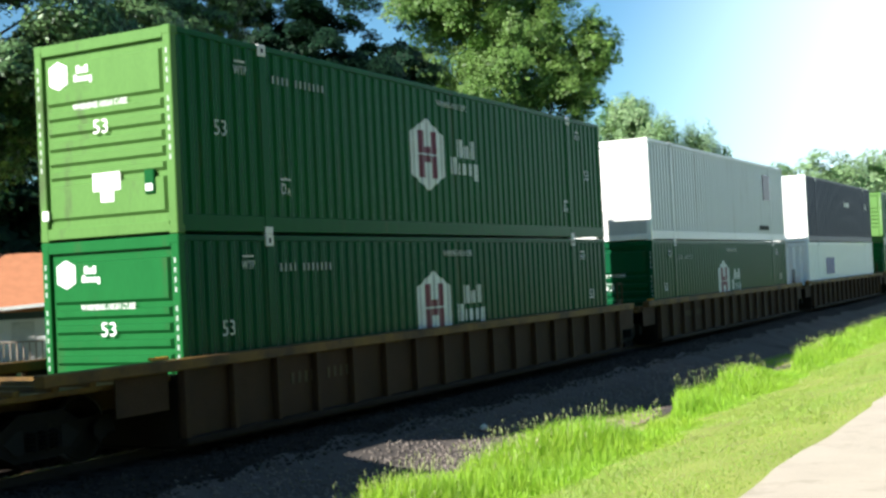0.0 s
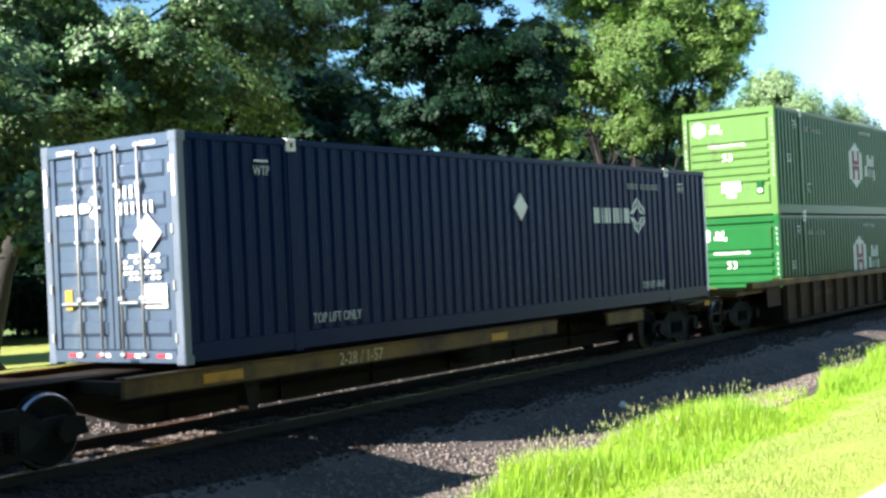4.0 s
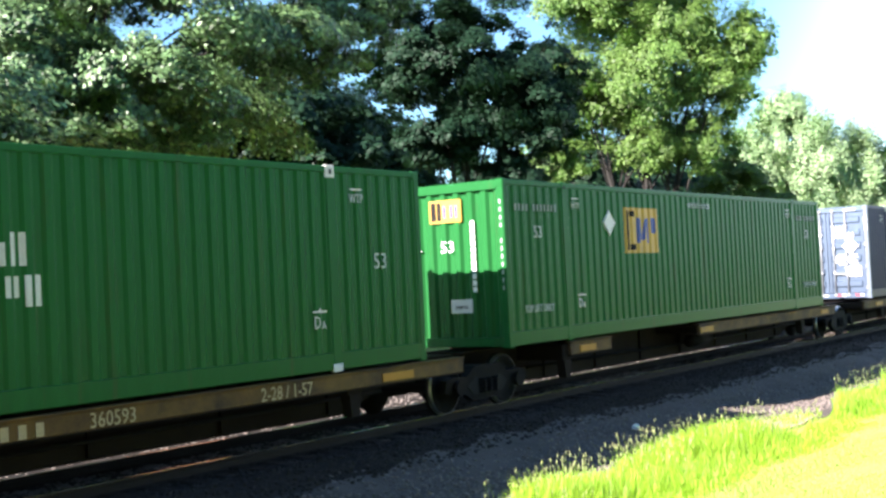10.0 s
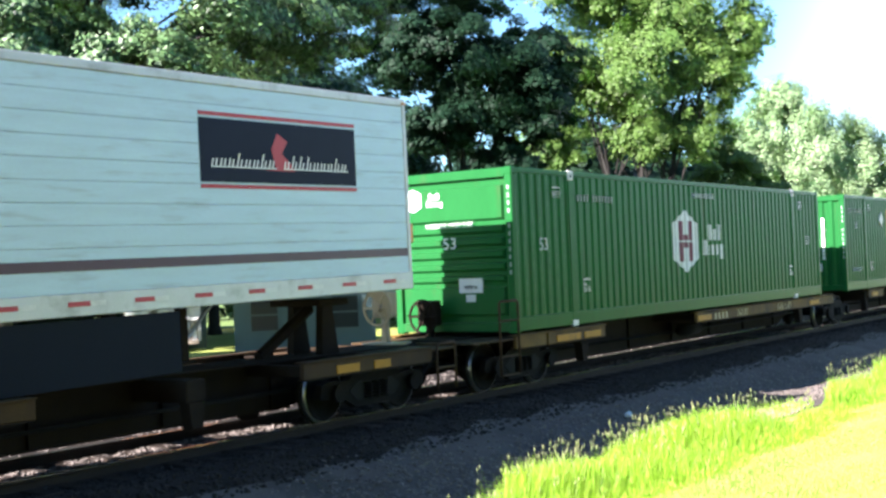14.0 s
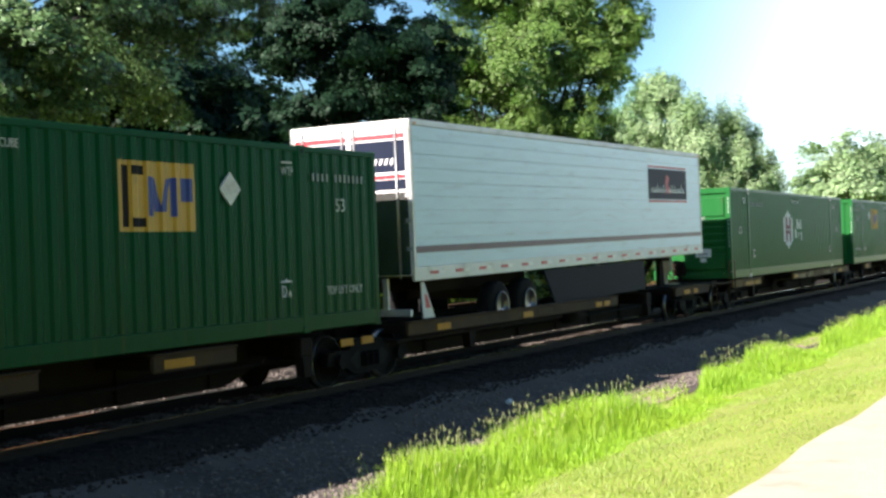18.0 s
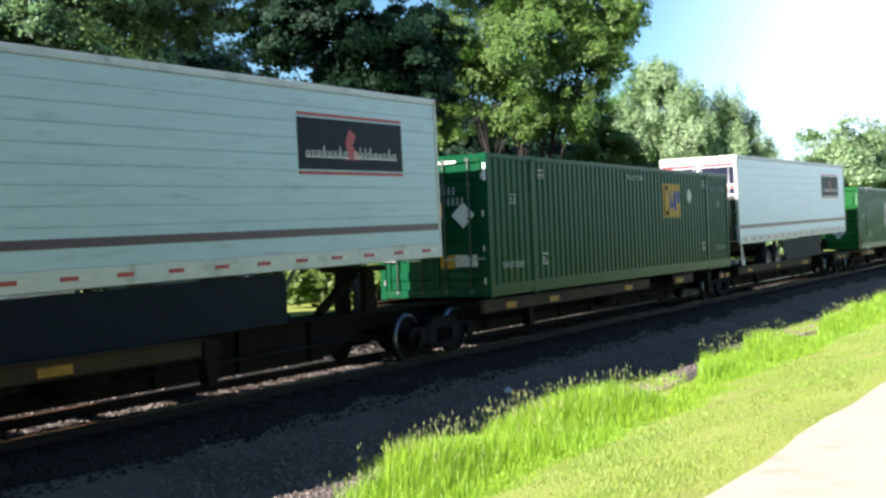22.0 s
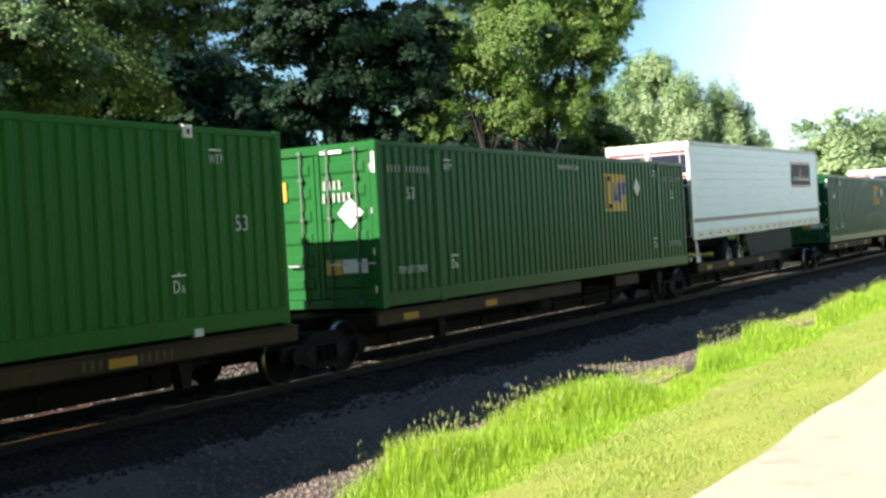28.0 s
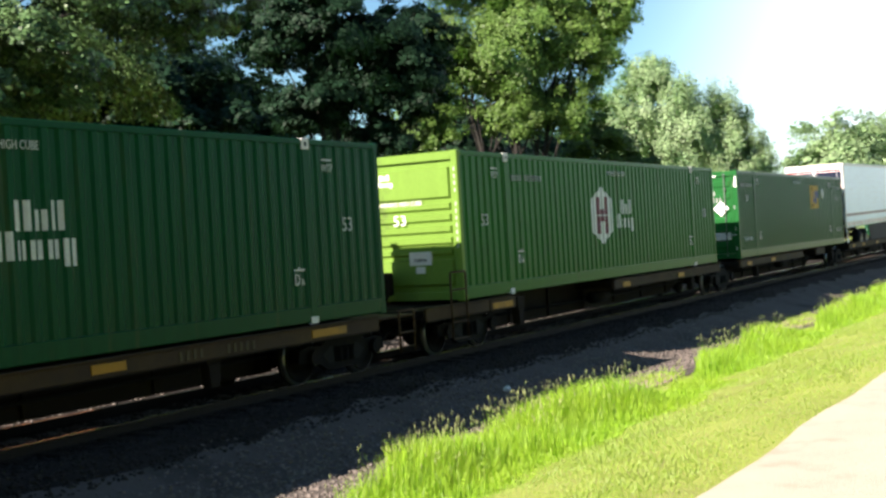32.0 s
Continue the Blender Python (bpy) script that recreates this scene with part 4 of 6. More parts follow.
def hexagon_container(label, paint, end_paint=None, plate=None):
    c = container(label, paint, "ribs", end_paint, True)
    emblem_hexagon(c, -0.80, 1.56)
    for x in (XR + 1.03, -XR - 1.05):
        text_on_side(c, "53", 0.33, x, 1.53)
    for x in (XR + 2.6, -XR - 2.45):
        side_mark(c, x, 0.70)
    for x in (XR + 1.55, -XR - 1.55):
        top_mark(c, x, 2.44)
    id_bars(c, XR + 2.35, 2.34)
    text_on_side(c, "WARNING HIGH CUBE", 0.155, 0.1, 2.58)
    # end marks
    p = hexagon(0, 0, 0.36, 0.42, -0.004, 0.004)
    part("emblem_plate", Shape().add([(XR + 0.012 + y, -x + 0.83, z + 2.42) for x, y, z in p.v], p.f), "white", c, "white hexagonal emblem on the end wall")
    s = Shape()
    for k, (y, w, h, z) in enumerate(((0.47, 0.06, 0.11, 2.42), (0.39, 0.06, 0.08, 2.42), (0.31, 0.06, 0.11, 2.42), (0.52, 0.06, 0.10, 2.30), (0.44, 0.05, 0.07, 2.30), (0.37, 0.05, 0.07, 2.30), (0.30, 0.05, 0.07, 2.30), (0.23, 0.05, 0.10, 2.27))):
        s.box(XR + 0.006, XR + 0.03, y - w, y, z, z + h)
    pieces("word_mark", s, "white", c, "white word blocks on the end wall")
    end_text(c, "WARNING HIGH CUBE", 0.125, 0.05, 1.93)
    end_text(c, "53", 0.29, 0.05, 1.60)
    id_column(c, -WID / 2 + 0.07, 2.58, 11)
    id_column(c, WID / 2 - 0.07, 2.58, 11)
    if plate == "weight":
        end_plate(c, "notice", -0.62, -0.12, 0.72, 0.98, "white_old", "white weight plate")
        part("lettering", lettering("24,000 lbs", 0.09, "black"), None, c, "black lettering on the weight plate", at=pose(XR + 0.006, -0.37, 0.82, 0, 0, -90))
        end_plate(c, "notice", -0.46, -0.26, 0.56, 0.69, "white_old", "small white plate")
    elif plate == "bright":
        end_plate(c, "notice", -0.28, 0.24, 0.68, 0.94, "white", "bright white weight plate")
        end_plate(c, "notice", -0.15, 0.10, 0.52, 0.675, "white", "small bright white plate")
        part("vent_box", Shape().box(XR - 0.02, XR + 0.05, -0.92, -0.74, 0.58, 0.92, 0.015), "green_olive", c, "small green document box")
        end_plate(c, "notice", -0.90, -0.77, 0.62, 0.72, "white_old", "white label on the box", XR - 0.022)
        end_plate(c, "notice", 1.12, 1.24, 0.32, 0.46, "white", "white label on the post", XR - 0.004)
    return c


def square_container(label, paint, doors, logo_rear, end_paint=None, rear_number=True):
    c = container(label, paint, "doors" if doors else "corrugated", end_paint, casting=paint)
    sg = 1 if logo_rear else -1
    base = XR if logo_rear else -XR
    emblem_square(c, base + sg * 5.3, 2.04)
    part("placard", diamond(base + sg * 3.85, 2.18, 0.46, 0.48, YS - 0.006, YS + 0.03), "white_old", c, "white diamond placard")
    for b, g in ((XR, 1), (-XR, -1)):
        text_on_side(c, "53", 0.30, b + g * 1.10, 1.98)
        text_on_side(c, "TOP LIFT ONLY", 0.19, b + g * 1.04, 0.63)
        top_mark(c, b + g * 2.5, 2.48)
        side_mark(c, b + g * 2.6, 0.66)
        if rear_number or g < 0:
            id_bars(c, b + g * 1.1 - 0.75, 2.36)
    text_on_side(c, "WARNING HIGH CUBE", 0.15, XR + 8.2, 2.60)
    if not doors:
        x = XR + 0.03
        end_plate(c, "emblem_plate", -0.40, 0.28, 2.22, 2.62, "yellow", "yellow emblem plate on the end wall", x)
        s = Shape().box(x - 0.012, x, 0.14, 0.24, 2.26, 2.58).box(x - 0.012, x, 0.03, 0.11, 2.26, 2.58)
        pieces("emblem_black", s, "black", c, "black emblem strokes")
        pieces("emblem_blue", Shape().box(x - 0.012, x, -0.07, -0.02, 2.30, 2.52).box(x - 0.012, x, -0.22, -0.17, 2.30, 2.52).box(x - 0.012, x, -0.32, -0.27, 2.30, 2.52), "blue", c, "blue emblem strokes")
        end_text(c, "53", 0.28, -0.08, 1.78, x=x - 0.008)
        p = diamond(0, 0, 0.48, 0.48, -0.004, 0.004)
        part("placard", Shape().add([(x - 0.006 + y, -a + 0.72, z + 1.75) for a, y, z in p.v], p.f), "white", c, "white diamond placard on the end wall")
        s = Shape()
        z = 2.22
        for k in range(11):
            s.box(x - 0.008, x, -0.66, -0.58, z - 0.09, z)
            z -= 0.115
        pieces("number_mark", s, "white", c, "white bars of an upright number")
        id_column(c, -WID / 2 + 0.07, 2.55, 11)
        end_plate(c, "notice", 0.55, 0.85, 0.55, 0.88, "white_old", "white notice plate", x)
        end_plate(c, "notice", -0.55, -0.10, 0.62, 0.86, "white_old", "white weight plate", x)
        part("lettering", lettering("24,000 lbs", 0.085, "black"), None, c, "black lettering on the weight plate", at=pose(x - 0.010, -0.325, 0.72, 0, 0, -90))
    else:
        x = XR + 0.012
        end_plate(c, "emblem_plate", 0.62, 0.98, 1.95, 2.30, "yellow", "yellow emblem plate on the door", x)
        pieces("emblem_black", Shape().box(x - 0.012, x, 0.88, 0.94, 1.99, 2.26).box(x - 0.012, x, 0.76, 0.88, 1.99, 2.04), "black", c, "black emblem strokes")
        s = Shape()
        for k in range(4):
            s.box(x - 0.010, x, -0.18 - 0.105 * k - 0.045, -0.18 - 0.105 * k, 2.10, 2.26)
        for k in range(6):
            s.box(x - 0.010, x, -0.16 - 0.105 * k - 0.045, -0.16 - 0.105 * k, 1.88, 2.04)
        pieces("number_mark", s, "faded_white", c, "white bars of a number on the door")
        p = diamond(0, 0, 0.52, 0.52, -0.004, 0.004)
        part("placard", Shape().add([(x - 0.006 + y, -a - 0.72, z + 1.68) for a, y, z in p.v], p.f), "white", c, "white diamond placard on the door")
        end_plate(c, "notice", -0.48, -0.16, 0.62, 0.88, "yellow", "yellow notice plate", x)
        end_plate(c, "notice", -1.00, -0.50, 0.64, 0.88, "white_old", "white weight plate", x)
        end_plate(c, "marker", -0.6, -0.15, 2.73, 2.78, "white", "white reflective strip", x - 0.01)
        end_plate(c, "marker", -WID / 2 + 0.03, -WID / 2 + 0.09, 2.35, 2.7, "white", "white reflective strip", XR - 0.002)
    return c


def navy_container():
    c = container("navy blue corrugated container with double doors", "navy", "doors", "navy_lit_door", post="navy_post")
    emblem_rings(c, XR + 11.0, 1.88)
    part("post_cover", Shape().box(-XR - 0.095, -XR + 0.004, -WID / 2 - 0.006, -WID / 2 + 0.10, 0.15, HIG - 0.14, 0.01), "white", c, "white strip on the front corner post")
    part("placard", diamond(XR + 8.12, 2.02, 0.46, 0.48, YS - 0.006, YS + 0.03), "white_old", c, "white diamond placard")
    for x in (XR + 1.5, -XR - 1.4):
        top_mark(c, x, 2.44)
    text_on_side(c, "TOP LIFT ONLY", 0.20, XR + 2.95, 0.42)
    text_on_side(c, "TOP LIFT ONLY", 0.20, XR + 13.45, 0.42)
    id_bars(c, XR + 12.4, 2.42)
    x = XR + 0.012
    s = Shape()
    for k in range(4):
        s.box(x - 0.010, x, -0.19 - 0.115 * k - 0.045, -0.19 - 0.115 * k, 2.12, 2.28)
    for k in range(6):
        s.box(x - 0.010, x, -0.21 - 0.115 * k - 0.045, -0.21 - 0.115 * k, 1.92, 2.07)
    pieces("number_mark", s, "white", c, "white bars of a number on the door")
    s = Shape()
    for y, w in ((1.02, 0.07), (0.91, 0.12), (0.75, 0.06), (0.66, 0.06), (0.55, 0.12)):
        s.box(x - 0.010, x, y - w, y, 1.98, 2.10)
    for a, b in ((0, 0.09), (0.09, 0), (0, -0.09), (-0.09, 0)):
        d = diamond(0, 0, 0.12, 0.12, -0.004, 0.004)
        s.add([(x - 0.006 + yy, -p + 0.30 + a, q + 2.04 + b) for p, yy, q in d.v], d.f)
    pieces("word_mark", s, "white", c, "white word blocks and ring emblem on the door")
    p = diamond(0, 0, 0.50, 0.50, -0.004, 0.004)
    part("placard", Shape().add([(x - 0.006 + y, -a - 0.72, z + 1.66) for a, y, z in p.v], p.f), "white", c, "white diamond placard on the door")
    s = Shape()
    for r in range(5):
        for k in range(7):
            if (r * 3 + k) % 4:
                s.box(x - 0.008, x, -0.25 - 0.10 * k - 0.07, -0.25 - 0.10 * k, 1.36 - 0.07 * r, 1.40 - 0.07 * r)
    pieces("number_mark", s, "white", c, "rows of small white bars on the door")
    end_plate(c, "notice", -1.02, -0.55, 0.72, 1.02, "white", "white weight plate", x)
    end_plate(c, "notice", 0.78, 0.92, 0.72, 0.98, "yellow", "pale yellow notice plate", x)
    for k in range(4):
        y = 0.88 - 0.56 * k
        end_plate(c, "marker", y - 0.16, y, 0.10, 0.15, "red", "red reflective strip", XR - 0.002)
        end_plate(c, "marker", y - 0.26, y - 0.165, 0.10, 0.15, "white", "white reflective strip", XR - 0.002)
    for y in (0.95, -0.65):
        end_plate(c, "marker", y - 0.28, y, HIG - 0.13, HIG - 0.085, "white", "white reflective strip", XR - 0.002)
    for y in (-WID / 2 + 0.07, WID / 2 - 0.07):
        end_plate(c, "marker", y - 0.02, y + 0.02, 2.1, 2.6, "white", "white reflective strip", XR - 0.002)
    return c


def plain_container(label, paint, end_paint=None, mark=None):
    c = container(label, paint, "corrugated", end_paint)
    if mark == "patch":
        part("faded_patch", Shape().box(5.0, 6.0, YS - 0.004, YS + 0.03, 1.55, 2.5), "maroon", c, "faded dark red patch")
        s = Shape()
        bars(s, 4.2, 0.42, [0.16] * 6, 0.16, YS, 0.08)
        pieces("number_mark", s, "black", c, "dark bars of a number")
        # grey strip paints the shade that the stack behind casts on this end
        end_plate(c, "grime_band", -WID / 2 + 0.14, WID / 2 - 0.14, 0.19, 0.9, "silver", "grey band painted as shade low on the end wall", XR + 0.02)
    elif mark == "word":
        s = Shape()
        bars(s, -4.6, 1.45, [0.55, 0.55, 0.55], 0.75, YS, 0.12)
        pieces("word_mark", s, "blue", c, "blue painted word blocks")
        s = Shape()
        bars(s, -4.3, 1.1, [0.1] * 9, 0.13, YS, 0.05)
        pieces("number_mark", s, "blue", c, "small blue bars of a number")
    elif mark == "small":
        s = Shape()
        bars(s, 0.5, 1.75, [0.14] * 6, 0.22, YS, 0.08)
        pieces("number_mark", s, "white_old", c, "pale bars of writing")
        s = Shape()
        bars(s, 6.5, 1.7, [0.2], 0.35, YS, 0.08)
        part("notice", s, "white_old", c)
    return c


# ---- trailers ----
TL, TH = 16.5, 2.90
TR = -TL / 2


def trailer(label):
    """A refrigerated-style van trailer; z = 0 at the lower edge of the body."""
    c = thing("semi_trailer", label, "trailer", "road trailers on the train")
    y = -WID / 2
    # sides of overlapping horizontal sheets
    zs = [0.26 + 0.2525 * k for k in range(11)]
    for k, (z0, z1) in enumerate(zip(zs, zs[1:])):
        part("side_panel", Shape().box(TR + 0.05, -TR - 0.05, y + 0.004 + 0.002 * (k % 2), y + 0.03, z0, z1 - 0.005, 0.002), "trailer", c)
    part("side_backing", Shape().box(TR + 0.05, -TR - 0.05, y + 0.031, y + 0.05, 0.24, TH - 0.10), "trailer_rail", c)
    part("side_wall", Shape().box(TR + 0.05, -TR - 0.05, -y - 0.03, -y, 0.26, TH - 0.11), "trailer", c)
    part("roof", Shape().box(TR + 0.02, -TR - 0.02, y + 0.03, -y - 0.03, TH - 0.06, TH - 0.015, 0.01), "trailer", c)
    part("floor", Shape().box(TR + 0.05, -TR - 0.05, y + 0.05, -y - 0.05, 0.06, 0.18), "frame", c)
    for sg in (-1, 1):
        a, b = sorted((sg * WID / 2, sg * (WID / 2 - 0.05)))
        part("top_rail", Shape().box(TR, -TR, a - 0.006 * (sg < 0), b + 0.006 * (sg > 0), TH - 0.115, TH, 0.012), "trailer_rail", c)
        part("bottom_rail", Shape().box(TR, -TR, a - 0.006 * (sg < 0), b + 0.006 * (sg > 0), 0.0, 0.262, 0.012), "trailer_rail", c, "grimy aluminium lower rail")
        for x in (TR, -TR - 0.10):
            part("corner_post", Shape().box(x, x + 0.10, a - 0.008 * (sg < 0), b + 0.008 * (sg > 0), 0.0, TH - 0.01, 0.02), "trailer_rail", c)
    part("front_wall", Shape().box(-TR - 0.05, -TR - 0.01, y + 0.05, -y - 0.05, 0.02, TH - 0.05, 0.01), "trailer", c)
    ys = y - 0.002
    part("stripe", Shape().box(TR + 0.1, -TR - 0.1, ys - 0.001, ys + 0.01, 0.505, 0.625), "maroon", c, "dark maroon stripe")
    for k in range(17):
        x = TR + 0.55 + 0.95 * k
        part("red_reflector", Shape().box(x, x + 0.30, ys - 0.010, ys + 0.004, 0.11, 0.165), "red", c, "red reflective strip")
        part("white_reflector", Shape().box(x + 0.30, x + 0.52, ys - 0.010, ys + 0.004, 0.11, 0.165), "white_old", c, "white reflective strip")
    # sign panel near the front
    lx0, lx1 = -TR - 4.35, -TR - 1.28
    pl = part("sign_panel", Shape().box(lx0, lx1, ys - 0.003, ys + 0.01, 1.55, 2.36), "ink", c, "blue-black sign panel")
    part("sign_border", Shape().box(lx0, lx1, ys - 0.003, ys + 0.01, 2.39, 2.44), "red", c, "red band over the sign")
    part("sign_border", Shape().box(lx0, lx1, ys - 0.003, ys + 0.01, 1.47, 1.52), "red", c, "red band under the sign")
    s = Shape()
    rs = random.Random(3)
    x = lx0 + 0.18
    while x < lx1 - 0.2:
        h = rs.choice((0.11, 0.11, 0.12, 0.19))
        if not lx0 + 1.25 < x < lx0 + 1.5:
            for q, k in ((0.0, h), (0.065, 0.11)):
                s.prism([(x + q, 1.74), (x + q + 0.024, 1.74), (x + q + 0.024 + 0.3 * k, 1.74 + k), (x + q + 0.3 * k, 1.74 + k)], ys - 0.006, ys - 0.002)
            s.prism([(x + 0.02, 1.74), (x + 0.16, 1.74), (x + 0.165, 1.756), (x + 0.025, 1.756)], ys - 0.0065, ys - 0.0025)
        x += 0.15
    pieces("script_bar", s, "white", pl, "white slanted script bars")
    s = Shape().prism([(lx0 + 1.15, 1.72), (lx0 + 1.75, 1.72), (lx0 + 1.70, 1.80), (lx0 + 1.5, 1.95), (lx0 + 1.62, 2.12), (lx0 + 1.42, 2.22), (lx0 + 1.30, 2.0), (lx0 + 1.38, 1.74)], ys - 0.0055, ys - 0.0022)
    part("emblem", s, "red", pl, "red emblem")
    # rear doors
    for y0, y1 in ((y + 0.06, -0.01), (0.01, -y - 0.06)):
        d = part("door", Shape().box(TR + 0.005, TR + 0.05, y0, y1, 0.10, TH - 0.13, 0.01), "white", c, "white rear door")
        for z0, z1 in ((1.97, 2.535), (1.65, 1.83)):
            part("door_panel", Shape().box(TR - 0.002, TR + 0.01, y0 + 0.04, y1 - 0.04, z0, z1), "ink", d, "blue-black panel")
        for z0, z1 in ((2.565, 2.655), (1.845, 1.92)):
            part("door_band", Shape().box(TR - 0.002, TR + 0.01, y0 + 0.04, y1 - 0.04, z0, z1), "red", d, "red band")
        # dark sheet deepens the shade of the load behind on the lower doors
        part("kick_panel", Shape().box(TR - 0.001, TR + 0.01, y0 + 0.01, y1 - 0.01, 0.12, 1.60), "stainless", d, "dull stainless lower door panel that deepens the shade there")
        for z in (0.55, 1.05, 1.5, 2.7):
            part("hinge", Shape().box(TR - 0.012, TR + 0.004, (y0 - 0.03) if y0 < -0.5 else (y1 - 0.07), (y0 + 0.07) if y0 < -0.5 else (y1 + 0.03), z, z + 0.07, 0.004), "galv", d)
        for yy in ((y0 + 0.22, y1 - 0.12) if y0 < -0.5 else (y0 + 0.12, y1 - 0.22)):
            part("locking_bar", Shape().rod((TR - 0.02, yy, 0.05), (TR - 0.02, yy, TH - 0.10), 0.018), "galv", d, "steel locking bar", smooth=True)
    s = Shape()
    for k in range(6):
        s.prism([(0.30 + 0.115 * k, 2.10), (0.345 + 0.115 * k, 2.10), (0.385 + 0.115 * k, 2.21), (0.34 + 0.115 * k, 2.21)], -0.002, 0.002)
    pieces("script_bar", Shape().add([(TR - 0.006 + b, -a - 0.0, z) for a, b, z in s.v], s.f), "white", c, "white script bars on the door")
    part("emblem", Shape().add([(TR - 0.008, 0.05, 2.05), (TR - 0.008, 0.30, 2.05), (TR - 0.008, 0.05, 2.42), (TR - 0.003, 0.05, 2.05), (TR - 0.003, 0.30, 2.05), (TR - 0.003, 0.05, 2.42)], [(0, 1, 2), (3, 4, 5), (0, 1, 4, 3), (1, 2, 5, 4), (2, 0, 3, 5)]), "red", c, "red emblem on the rear door")
    part("rear_header", Shape().box(TR - 0.004, TR + 0.06, y + 0.02, -y - 0.02, TH - 0.13, TH - 0.005, 0.01), "white", c)
    part("bumper", Shape().box(TR, TR + 0.10, y + 0.12, -y - 0.12, -0.62, -0.50, 0.01).box(TR + 0.02, TR + 0.08, -0.7, -0.6, -0.5, 0.06).box(TR + 0.02, TR + 0.08, 0.6, 0.7, -0.5, 0.06), "trailer_rail", c, "steel rear bumper bar")
    part("mud_flap", Shape().prism([(TR + 0.30, -0.02), (TR + 0.40, -0.02), (TR + 0.75, -0.68), (TR + 0.34, -0.68)], y + 0.05, y + 0.07), "white_old", c, "pale mud flap")
    part("flap_mark", Shape().prism([(TR + 0.40, -0.25), (TR + 0.48, -0.25), (TR + 0.60, -0.50), (TR + 0.44, -0.50)], y + 0.044, y + 0.051), "red", c, "red triangle on the flap")
    for x in (TR + 0.2, -TR - 0.06):
        part("marker_lamp", Shape().box(x - 0.05, x + 0.05, y - 0.02, y + 0.004, TH - 0.09, TH - 0.05, 0.008), "orange", c, "amber marker lamp")
    part("side_lamp", Shape().box(-TR, -TR + 0.10, y + 0.02, y + 0.12, 0.70, 1.00, 0.02), "orange", c, "amber side lamp at the front corner")
    # running gear
    part("slider_frame", Shape().box(TR + 1.6, TR + 6.0, -0.55, -0.45, -0.28, 0.06).box(TR + 1.6, TR + 6.0, 0.45, 0.55, -0.28, 0.06).box(TR + 3.3, TR + 3.45, -1.0, 1.0, -0.5, -0.3).box(TR + 4.55, TR + 4.7, -1.0, 1.0, -0.5, -0.3), "frame", c)
    for x in (TR + 3.39, TR + 4.68):
        for sg in (-1, 1):
            t = Shape().lathe([(0.0, 0.28), (0.01, 0.40), (0.04, 0.485), (0.10, 0.50), (0.25, 0.50), (0.31, 0.485), (0.34, 0.40), (0.35, 0.28)], (x, sg * (WID / 2 - 0.03) if sg < 0 else WID / 2 - 0.38, -0.65), "y", 28)
            tyre = part("tyre", t, "rubber", c, smooth=True)
            if sg < 0:
                yy = -WID / 2 + 0.03
                part("rim", Shape().lathe([(-0.03, 0.285), (-0.05, 0.275), (-0.045, 0.255), (0.03, 0.235), (0.05, 0.10), (-0.01, 0.09), (-0.03, 0.06)], (x, yy, -0.65), "y", 24), "chrome", tyre, "polished aluminium rim", smooth=True)
                hol = Shape()
                for k in range(8):
                    a = 2 * math.pi * k / 8
                    hol.lathe([(-0.012, 0.032), (0.02, 0.032)], (x + 0.17 * math.cos(a), yy + 0.036, -0.65 + 0.17 * math.sin(a)), "y", 8)
                part("hand_hole", hol, "black", tyre, "dark wheel openings")
    part("side_skirt", Shape().prism([(TR + 5.55, -0.04), (-TR - 4.75, -0.04), (-TR - 4.75, -0.78), (TR + 6.15, -0.82)], y + 0.06, y + 0.10), "skirt", c, "dark side skirt panel")
    for sg in (-1, 1):
        part("landing_leg", Shape().box(-TR - 4.35, -TR - 4.22, sg * 0.75 - 0.06, sg * 0.75 + 0.06, -0.70, 0.06, 0.01).box(-TR - 4.42, -TR - 4.15, sg * 0.75 - 0.1, sg * 0.75 + 0.1, -0.75, -0.70), "frame", c)
        part("leg_brace", Shape().rod((-TR - 4.25, sg * 0.70, -0.5), (-TR - 3.4, sg * 0.45, 0.02), 0.03), "galv", c)
    return c


# ---- railcars ----
WHEEL_R = 0.42
TURNING = []          # wheelsets that roll
MOVING = []           # (thing, x, y, z, pitch) carried along the track

TRUCK_SIDE = [(-1.25, 0.36), (-1.20, 0.56), (-0.98, 0.60), (-0.62, 0.58), (-0.36, 0.74), (0.36, 0.74), (0.62, 0.58), (0.98, 0.60), (1.20, 0.56), (1.25, 0.36),
              (1.02, 0.34), (0.80, 0.36), (0.45, 0.17), (-0.45, 0.17), (-0.80, 0.36), (-1.02, 0.34)]
SHARED = {}


def shared(key, make):
    if key not in SHARED:
        SHARED[key] = make()
    return SHARED[key]


